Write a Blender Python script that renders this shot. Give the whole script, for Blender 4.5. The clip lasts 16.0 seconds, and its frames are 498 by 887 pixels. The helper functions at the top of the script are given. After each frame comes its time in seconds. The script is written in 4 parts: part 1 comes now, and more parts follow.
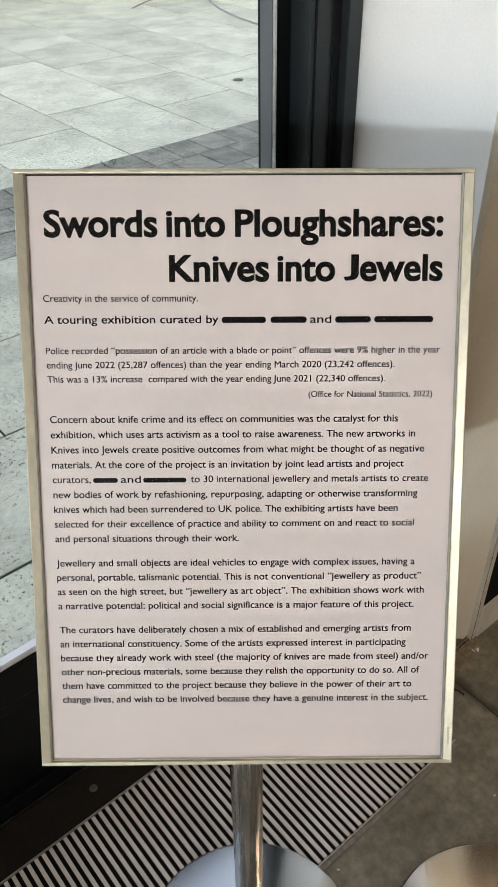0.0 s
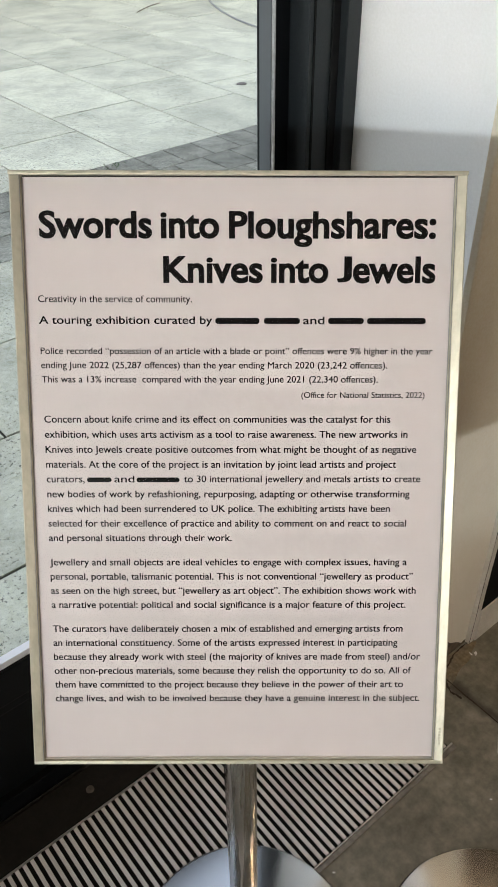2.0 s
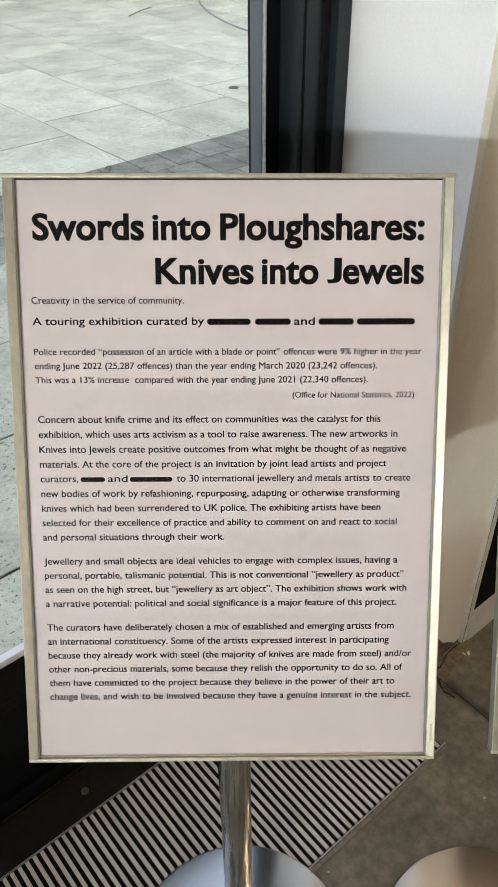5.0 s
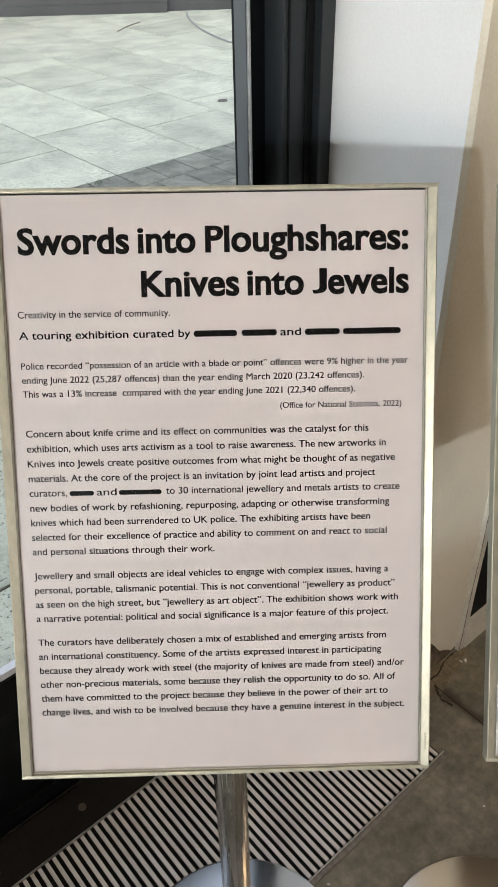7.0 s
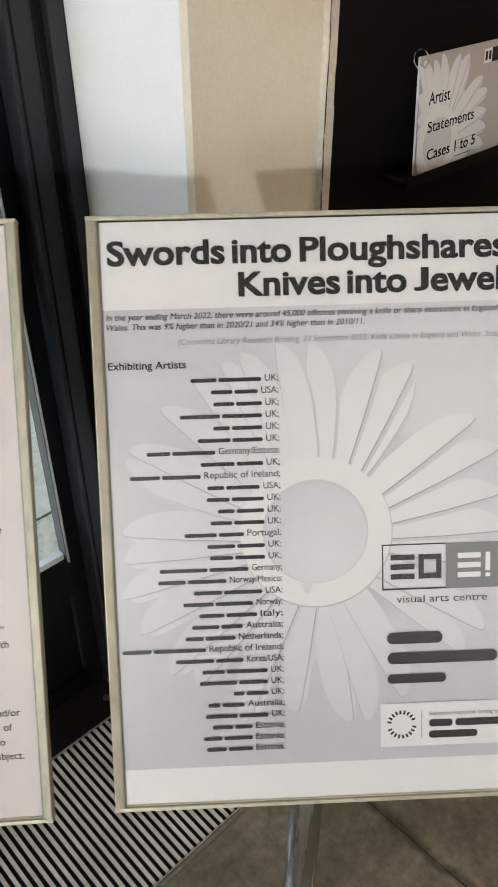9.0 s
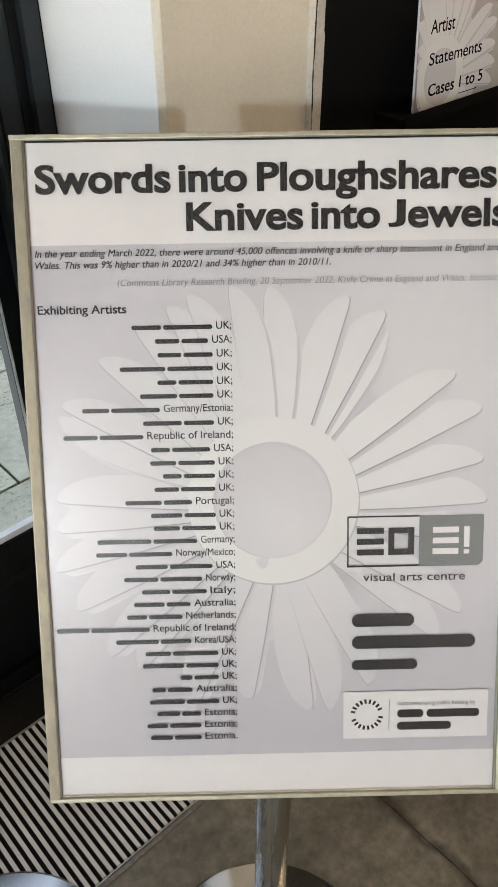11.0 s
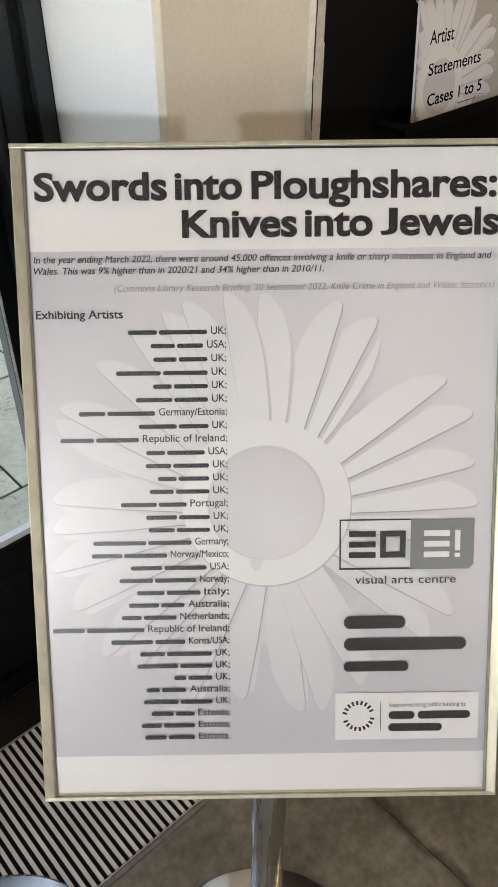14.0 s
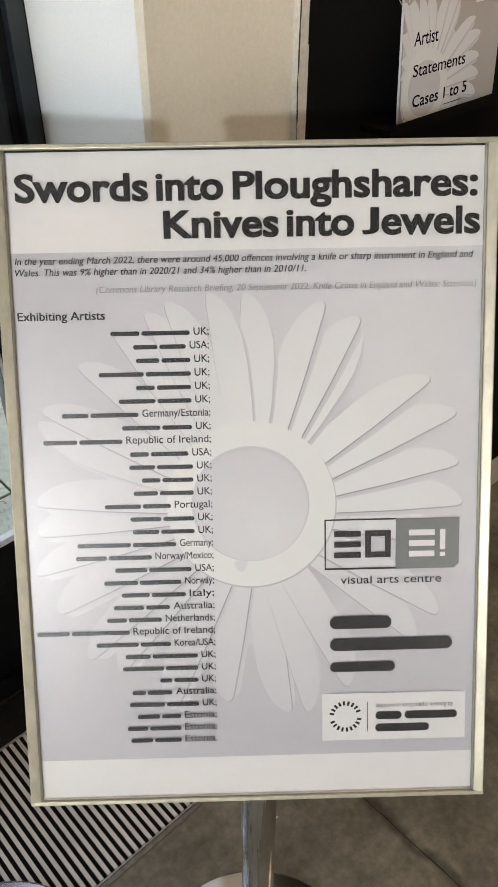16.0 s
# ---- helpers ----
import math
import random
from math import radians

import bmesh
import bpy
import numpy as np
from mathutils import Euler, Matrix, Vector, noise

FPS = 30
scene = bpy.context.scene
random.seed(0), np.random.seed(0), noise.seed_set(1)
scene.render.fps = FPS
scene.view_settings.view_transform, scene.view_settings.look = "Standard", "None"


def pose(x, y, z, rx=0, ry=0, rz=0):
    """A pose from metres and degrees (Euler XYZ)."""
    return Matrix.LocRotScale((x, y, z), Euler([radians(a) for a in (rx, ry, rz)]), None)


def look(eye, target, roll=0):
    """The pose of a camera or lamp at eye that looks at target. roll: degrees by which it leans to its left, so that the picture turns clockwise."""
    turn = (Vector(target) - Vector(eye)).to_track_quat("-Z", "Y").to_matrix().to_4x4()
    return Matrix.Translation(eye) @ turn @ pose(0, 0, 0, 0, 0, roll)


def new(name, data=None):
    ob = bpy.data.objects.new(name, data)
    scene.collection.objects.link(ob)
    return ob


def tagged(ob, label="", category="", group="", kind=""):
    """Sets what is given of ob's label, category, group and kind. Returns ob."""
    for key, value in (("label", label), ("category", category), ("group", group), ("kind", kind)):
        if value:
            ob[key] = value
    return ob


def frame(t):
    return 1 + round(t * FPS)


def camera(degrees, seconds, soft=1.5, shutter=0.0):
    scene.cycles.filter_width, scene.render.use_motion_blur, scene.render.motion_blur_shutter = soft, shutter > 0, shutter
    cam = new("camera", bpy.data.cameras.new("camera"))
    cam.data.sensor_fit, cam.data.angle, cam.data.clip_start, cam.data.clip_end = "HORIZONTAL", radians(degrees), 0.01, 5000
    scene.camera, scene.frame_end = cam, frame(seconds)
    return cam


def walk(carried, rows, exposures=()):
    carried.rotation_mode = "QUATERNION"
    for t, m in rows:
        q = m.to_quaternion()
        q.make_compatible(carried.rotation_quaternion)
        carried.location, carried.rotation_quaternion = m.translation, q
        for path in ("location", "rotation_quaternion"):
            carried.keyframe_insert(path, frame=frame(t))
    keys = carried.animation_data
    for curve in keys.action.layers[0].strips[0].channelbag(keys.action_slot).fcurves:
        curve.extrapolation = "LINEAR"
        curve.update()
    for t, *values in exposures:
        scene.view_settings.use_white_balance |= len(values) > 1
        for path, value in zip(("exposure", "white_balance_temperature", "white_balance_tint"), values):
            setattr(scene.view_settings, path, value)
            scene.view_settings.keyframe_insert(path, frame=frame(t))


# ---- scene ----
cam = camera(34.7, 16.0, soft=1.0, shutter=0.35)
PATH = [
    (0, (-0.073, 0.328, 1.883), (0.918, 1.534, 0.632), -0.9),
    (0.5, (-0.073, 0.32, 1.886), (0.919, 1.528, 0.639), -0.9),
    (1, (-0.069, 0.314, 1.884), (0.922, 1.524, 0.638), -1.0),
    (1.5, (-0.066, 0.312, 1.883), (0.924, 1.525, 0.638), -0.9),
    (2, (-0.069, 0.318, 1.883), (0.921, 1.532, 0.639), -0.7),
    (2.5, (-0.073, 0.323, 1.881), (0.918, 1.536, 0.638), -0.6),
    (3, (-0.075, 0.322, 1.884), (0.92, 1.532, 0.641), -0.5),
    (3.5, (-0.078, 0.323, 1.885), (0.92, 1.533, 0.644), -0.5),
    (4, (-0.078, 0.319, 1.886), (0.925, 1.527, 0.647), -0.5),
    (6.5, (-0.065, 0.304, 1.885), (0.945, 1.515, 0.654), -0.9),
    (7, (-0.068, 0.305, 1.886), (0.956, 1.517, 0.669), -1.3),
    (7.5, (-0.082, 0.296, 1.901), (0.971, 1.504, 0.705), -1.6),
    (8, (-0.08, 0.232, 1.917), (1.01, 1.425, 0.738), -1.5),
    (8.5, (0.086, 0.14, 1.912), (1.199, 1.318, 0.74), -0.9),
    (9, (0.223, 0.085, 1.885), (1.342, 1.248, 0.704), -0.2),
    (11.5, (0.319, 0.1, 1.825), (1.364, 1.244, 0.561), -0.3),
    (12, (0.325, 0.084, 1.825), (1.37, 1.233, 0.565), -0.6),
    (12.5, (0.329, 0.08, 1.827), (1.377, 1.23, 0.571), -0.6),
    (13, (0.325, 0.086, 1.825), (1.375, 1.241, 0.574), -0.6),
    (13.5, (0.321, 0.085, 1.828), (1.373, 1.242, 0.581), -0.3),
    (14, (0.315, 0.084, 1.831), (1.37, 1.242, 0.587), -0.0),
    (14.5, (0.312, 0.086, 1.828), (1.374, 1.241, 0.587), 0.2),
    (15, (0.315, 0.085, 1.829), (1.381, 1.238, 0.59), 0.3),
    (15.5, (0.317, 0.082, 1.828), (1.385, 1.232, 0.588), 0.1),
    (16, (0.321, 0.078, 1.828), (1.392, 1.228, 0.591), -0.1),
]
walk(cam, [(t, look(eye, target, roll)) for t, eye, target, roll in PATH], [(0, 2.0), (16, 2.0)])
# ---------------------------------------------------------------- world, sun, lamps
SUN = Vector((0.474, 0.27, -0.127)).normalized()
world = bpy.data.worlds.new("sky")
scene.world = world
world.use_nodes = True
wn = world.node_tree.nodes
sky = wn.new("ShaderNodeTexSky")
sky.sky_type = "NISHITA"
sky.sun_disc = False
sky.air_density, sky.dust_density, sky.ozone_density = 0.6, 1.0, 0.4
sky.sun_elevation = math.asin(-SUN.z)
sky.sun_rotation = math.atan2(-SUN.x, -SUN.y)
wn["Background"].inputs["Strength"].default_value = 0.22
pale = wn.new("ShaderNodeHueSaturation")
pale.inputs["Saturation"].default_value = 0.45
world.node_tree.links.new(sky.outputs["Color"], pale.inputs["Color"])
world.node_tree.links.new(pale.outputs["Color"], wn["Background"].inputs["Color"])

sun = bpy.data.lights.new("sun", "SUN")
sun.energy, sun.angle, sun.color = 0.28, radians(1.2), (0.80, 0.93, 1.0)
new("sun", sun).matrix_world = look((-30, -17, 9), Vector((-30, -17, 9)) + SUN)


def unseen_ceiling_lamp(x, y, z, size, watts, colour):
    data = bpy.data.lights.new("unseen_ceiling_lamp", "AREA")
    data.shape, data.size, data.energy, data.color = "DISK", size, watts, colour
    new("unseen_ceiling_lamp", data).matrix_world = look((x, y, z), (x, y, 0.01))


WARM = (1.0, 0.91, 0.82)
TUNGSTEN = (1.0, 0.68, 0.38)
# none in view: WARM ones placed for cover glare, TUNGSTEN ones added as fill
LAMPS = [(-1.2, -4.7, 3.62, 7, WARM), (-3.3, -1.6, 3.62, 3.2, WARM), (2.0, 0.15, 3.62, 4, TUNGSTEN), (2.6, -5.0, 3.62, 1.0, TUNGSTEN), (2.15, 0.62, 3.62, 0.7, TUNGSTEN)]
for lx, ly, lz, watts, tone in LAMPS:
    unseen_ceiling_lamp(lx, ly, lz - 0.03, 0.36, watts, tone)

# unseen lamp added behind the camera for the glare on the picture poster
glare_light = bpy.data.lights.new("glare_lamp", "AREA")
glare_light.shape, glare_light.size, glare_light.size_y, glare_light.energy, glare_light.color = "RECTANGLE", 0.8, 0.56, 10.5, (1.0, 0.94, 0.88)
new("glare_lamp", glare_light).matrix_world = look((-2.43, -7.06, 2.88), (-2.43, 0, 2.88))

# ---------------------------------------------------------------- materials


def material(name, colour, rough=0.6, metal=0.0, vary=0.0, scale=8.0, bump=0.0, fine=90.0, coat=0.0, second=None,
             per_piece=0.0, stretch=(1, 1, 1), spec=0.5):
    """Principled surface with stains at one scale and grain at another."""
    m = bpy.data.materials.new(name)
    m.use_nodes = True
    t = m.node_tree
    n, link = t.nodes, t.links.new
    b = n["Principled BSDF"]
    b.inputs["Roughness"].default_value, b.inputs["Metallic"].default_value = rough, metal
    b.inputs["Specular IOR Level"].default_value = spec
    b.inputs["Coat Weight"].default_value, b.inputs["Coat Roughness"].default_value = coat, 0.12
    b.inputs["Base Color"].default_value = (*colour, 1)
    if not (vary or bump or per_piece):
        return m
    geo, mp = n.new("ShaderNodeNewGeometry"), n.new("ShaderNodeMapping")
    mp.inputs["Scale"].default_value = stretch
    link(geo.outputs["Position"], mp.inputs["Vector"])
    big, small = n.new("ShaderNodeTexNoise"), n.new("ShaderNodeTexNoise")
    for tex, sc, det in ((big, scale, 6), (small, fine, 3)):
        tex.inputs["Scale"].default_value, tex.inputs["Detail"].default_value = sc, det
        tex.inputs["Roughness"].default_value = 0.62
        link(mp.outputs["Vector"], tex.inputs["Vector"])
    if vary:
        ramp = n.new("ShaderNodeValToRGB")
        ramp.color_ramp.elements[0].position, ramp.color_ramp.elements[1].position = 0.32, 0.68
        low = second or tuple(c * (1 - vary) for c in colour)
        ramp.color_ramp.elements[0].color, ramp.color_ramp.elements[1].color = (*low, 1), (*colour, 1)
        link(big.outputs["Fac"], ramp.inputs["Fac"])
        grain = n.new("ShaderNodeMix")
        grain.data_type, grain.blend_type = "RGBA", "OVERLAY"
        grain.inputs["Factor"].default_value = min(1.0, 0.25 + vary)
        link(ramp.outputs["Color"], grain.inputs["A"])
        link(small.outputs["Fac"], grain.inputs["B"])
        out = grain.outputs["Result"]
        if per_piece:
            info, rng = n.new("ShaderNodeObjectInfo"), n.new("ShaderNodeMapRange")
            rng.inputs["To Min"].default_value, rng.inputs["To Max"].default_value = 1 - per_piece, 1 + per_piece
            link(info.outputs["Random"], rng.inputs["Value"])
            mul = n.new("ShaderNodeVectorMath")
            mul.operation = "SCALE"
            link(out, mul.inputs[0])
            link(rng.outputs["Result"], mul.inputs["Scale"])
            out = mul.outputs["Vector"]
        link(out, b.inputs["Base Color"])
        rr = n.new("ShaderNodeMapRange")
        rr.inputs["To Min"].default_value, rr.inputs["To Max"].default_value = max(0.02, rough - 0.12), min(1, rough + 0.12)
        link(big.outputs["Fac"], rr.inputs["Value"])
        link(rr.outputs["Result"], b.inputs["Roughness"])
    if bump:
        bp = n.new("ShaderNodeBump")
        bp.inputs["Strength"].default_value, bp.inputs["Distance"].default_value = min(1, bump), 0.002
        link(small.outputs["Fac"], bp.inputs["Height"])
        link(bp.outputs["Normal"], b.inputs["Normal"])
    return m


def glass(name, rough, tint=(1, 1, 1), base=0.035):
    """Thin clear sheet: see-through, with a mirror part that grows towards grazing."""
    m = bpy.data.materials.new(name)
    m.use_nodes = True
    t = m.node_tree
    n, link = t.nodes, t.links.new
    n.remove(n["Principled BSDF"])
    clear, gloss, mix, lw, power, scale = (n.new("ShaderNode" + k) for k in ("BsdfTransparent", "BsdfGlossy", "MixShader", "LayerWeight", "Math", "Math"))
    clear.inputs["Color"].default_value = (*tint, 1)
    gloss.inputs["Roughness"].default_value = rough
    lw.inputs["Blend"].default_value = 0.5
    power.operation, scale.operation = "POWER", "MULTIPLY_ADD"
    power.inputs[1].default_value = 5.0
    scale.inputs[1].default_value, scale.inputs[2].default_value = 1 - base, base
    link(lw.outputs["Facing"], power.inputs[0])
    link(power.outputs["Value"], scale.inputs[0])
    link(scale.outputs["Value"], mix.inputs["Fac"])
    link(clear.outputs["BSDF"], mix.inputs[1])
    link(gloss.outputs["BSDF"], mix.inputs[2])
    link(mix.outputs["Shader"], n["Material Output"].inputs["Surface"])
    return m


def shaded_print(name, inner, outer, radius, centre):
    """Printed tone that runs from one grey to another outward from a point of the sheet."""
    m = material(name, inner, 0.55)
    t = m.node_tree
    n, link = t.nodes, t.links.new
    co, sub, ln, rng, mix = (n.new("ShaderNode" + k) for k in ("TexCoord", "VectorMath", "VectorMath", "MapRange", "Mix"))
    sub.operation, ln.operation, mix.data_type = "SUBTRACT", "LENGTH", "RGBA"
    sub.inputs[1].default_value = (*centre, 0)
    rng.inputs["From Max"].default_value = radius
    mix.inputs["A"].default_value, mix.inputs["B"].default_value = (*inner, 1), (*outer, 1)
    link(co.outputs["Object"], sub.inputs[0])
    link(sub.outputs["Vector"], ln.inputs[0])
    link(ln.outputs["Value"], rng.inputs["Value"])
    link(rng.outputs["Result"], mix.inputs["Factor"])
    link(mix.outputs["Result"], n["Principled BSDF"].inputs["Base Color"])
    return m


M_WALL = material("white_paint", (0.80, 0.79, 0.77), 0.55, vary=0.05, scale=3, bump=0.08, fine=220)
M_CREAM = material("cream_paint", (0.66, 0.61, 0.53), 0.6, vary=0.15, scale=14, bump=0.2, fine=140)
M_PIERCREAM = material("warm_cream_front", (0.80, 0.73, 0.60), 0.55, vary=0.08, scale=4, bump=0.1, fine=180)
M_POST = material("grey_black_powder_coat", (0.019, 0.023, 0.025), 0.45, vary=0.2, scale=9, bump=0.05, fine=300, spec=0.4)
M_BLACKWALL = material("black_matt_paint", (0.0045, 0.004, 0.004), 0.8, vary=0.3, scale=5, bump=0.1, fine=160, spec=0.12)
M_FRAME = material("black_powder_coat", (0.004, 0.005, 0.006), 0.42, vary=0.25, scale=9, bump=0.06, fine=300, spec=0.18)
M_FLOOR = material("worn_concrete", (0.27, 0.253, 0.20), 0.5, vary=0.45, scale=6, bump=0.12, fine=38, second=(0.12, 0.112, 0.085))


def stain_along(m, x, width, depth):
    """Dirt that has settled in an uneven band along a line of constant x."""
    t = m.node_tree
    n, link = t.nodes, t.links.new
    b = n["Principled BSDF"]
    source = b.inputs["Base Color"].links[0].from_socket
    geo, sep, noise, wob, off, away, rng, mul = (n.new("ShaderNode" + k) for k in (
        "NewGeometry", "SeparateXYZ", "TexNoise", "Math", "Math", "Math", "MapRange", "VectorMath"))
    noise.inputs["Scale"].default_value, noise.inputs["Detail"].default_value = 14, 6
    link(geo.outputs["Position"], sep.inputs["Vector"])
    link(geo.outputs["Position"], noise.inputs["Vector"])
    wob.operation, wob.inputs[1].default_value, wob.inputs[2].default_value = "MULTIPLY_ADD", 0.05, -0.025 - x
    link(noise.outputs["Fac"], wob.inputs[0])
    off.operation, away.operation, mul.operation = "ADD", "ABSOLUTE", "SCALE"
    link(sep.outputs["X"], off.inputs[0])
    link(wob.outputs["Value"], off.inputs[1])
    link(off.outputs["Value"], away.inputs[0])
    rng.interpolation_type = "SMOOTHSTEP"
    rng.inputs["From Max"].default_value, rng.inputs["To Min"].default_value = width, depth
    link(away.outputs["Value"], rng.inputs["Value"])
    link(source, mul.inputs[0])
    link(rng.outputs["Result"], mul.inputs["Scale"])
    link(mul.outputs["Vector"], b.inputs["Base Color"])


stain_along(M_FLOOR, 1.178, 0.026, 0.36)
M_JOINT = material("dirty_joint", (0.03, 0.026, 0.022), 0.9, vary=0.3, scale=30)
M_DIRT = material("dark_brown_dirt", (0.05, 0.04, 0.03), 0.95, vary=0.4, scale=60, bump=0.5, fine=200)
M_RUST = material("broken_screed", (0.20, 0.15, 0.095), 0.95, vary=0.5, scale=25, bump=0.8, fine=120, second=(0.045, 0.032, 0.02))
M_SCREED = material("stained_screed", (0.25, 0.195, 0.12), 0.7, vary=0.5, scale=16, bump=0.4, fine=90, second=(0.14, 0.12, 0.09))
M_ALU = material("champagne_aluminium", (0.46, 0.425, 0.33), 0.45, 0.6, vary=0.06, scale=20, stretch=(1, 1, 0.05))
M_STAMP = material("stamped_mark", (0.36, 0.34, 0.27), 0.5, 0.5)
M_TRIM = material("mill_aluminium", (0.62, 0.62, 0.60), 0.4, 0.8, vary=0.25, scale=30)
M_BAR = material("mat_aluminium", (0.84, 0.82, 0.80), 0.45, 0.1, vary=0.12, scale=12, bump=0.1, fine=200)
# near-white colour carries the sky's reflection on the lower bead
M_SKYBEAD = material("sky_bright_bead", (0.86, 0.89, 0.93), 0.3, vary=0.05, scale=20)
M_RUBBER = material("black_ribbed_rubber", (0.007, 0.007, 0.007), 0.85, vary=0.3, scale=40, spec=0.2)
M_STEEL = material("brushed_steel", (0.62, 0.60, 0.57), 0.27, 1.0, vary=0.06, scale=60, stretch=(1, 1, 0.03))
M_DISC = material("turned_satin_steel", (0.74, 0.75, 0.76), 0.2, 1.0)
turned = M_DISC.node_tree.nodes.new("ShaderNodeTangent")
turned.direction_type, turned.axis = "RADIAL", "Z"
M_DISC.node_tree.links.new(turned.outputs["Tangent"], M_DISC.node_tree.nodes["Principled BSDF"].inputs["Tangent"])
M_DISC.node_tree.nodes["Principled BSDF"].inputs["Anisotropic"].default_value = 0.9
M_DISC.node_tree.nodes["Principled BSDF"].inputs["Anisotropic Rotation"].default_value = 0.25
M_GREY = material("grey_bead", (0.12, 0.13, 0.135), 0.4, 0.3)
M_PLATE = material("scuffed_black_plate", (0.014, 0.012, 0.010), 0.6, vary=0.4, scale=14, bump=0.15, fine=80, spec=0.3)
M_PAPER = material("poster_paper", (0.67, 0.592, 0.568), 0.55)
M_WHITEPRINT = material("white_print", (0.74, 0.71, 0.70), 0.55)
M_INK = material("black_ink", (0.006, 0.0045, 0.004), 0.7, spec=0.06)
M_INKSOFT = material("soft_black_ink", (0.022, 0.019, 0.018), 0.65, spec=0.1)
M_STRIP = material("dull_metal_strip", (0.27, 0.26, 0.24), 0.5, 0.5, vary=0.3, scale=30)
M_INKGREY = material("grey_ink", (0.22, 0.21, 0.22), 0.5)
M_MIDGREY = material("mid_grey_ink", (0.15, 0.155, 0.148), 0.5)
# ground and blade print tones, lightened to the upper right by the cover's glare
M_BG = shaded_print("lilac_grey_print_and_glare", (0.66, 0.64, 0.655), (0.50, 0.475, 0.51), 0.36, (0.13, 0.11))
M_PETAL = shaded_print("blade_print", (0.75, 0.735, 0.725), (0.56, 0.535, 0.565), 0.32, (0.08, 0.06))
M_PETALSHADE = shaded_print("blade_shade_print", (0.42, 0.40, 0.425), (0.56, 0.535, 0.565), 0.20, (0.0, -0.012))
M_PETALLINE = shaded_print("blade_edge_print", (0.20, 0.19, 0.20), (0.42, 0.40, 0.43), 0.22, (0.0, -0.012))
M_COVER = material("cover_print", (0.42, 0.385, 0.355), 0.5)
M_SOFTSHADE = shaded_print("blade_soft_shade_print", (0.48, 0.46, 0.485), (0.59, 0.565, 0.595), 0.20, (0.0, -0.012))
M_FAINTSHADE = shaded_print("blade_faint_shade_print", (0.54, 0.52, 0.545), (0.61, 0.585, 0.615), 0.20, (0.0, -0.012))
M_ROOTSHADE = shaded_print("blade_root_shade_print", (0.24, 0.225, 0.245), (0.605, 0.58, 0.605), 0.135, (0.0, -0.012))
M_RING = material("disc_print", (0.73, 0.715, 0.70), 0.55)
M_HOLE = shaded_print("disc_middle_print", (0.68, 0.66, 0.67), (0.59, 0.565, 0.59), 0.085, (0.016, -0.04))
M_SHEET = glass("clear_cover", 0.3, (0.985, 0.985, 0.985), 0.003)
# picture poster's cover mirrors more, to carry its stronger glare
M_SHEETGLARE = glass("glare_clear_cover", 0.30, (0.985, 0.985, 0.985), 0.02)
M_GLASS = glass("window_glass", 0.0, (0.965, 0.975, 0.97), 0.02)
M_BACK = material("grey_backing", (0.25, 0.25, 0.25), 0.6)
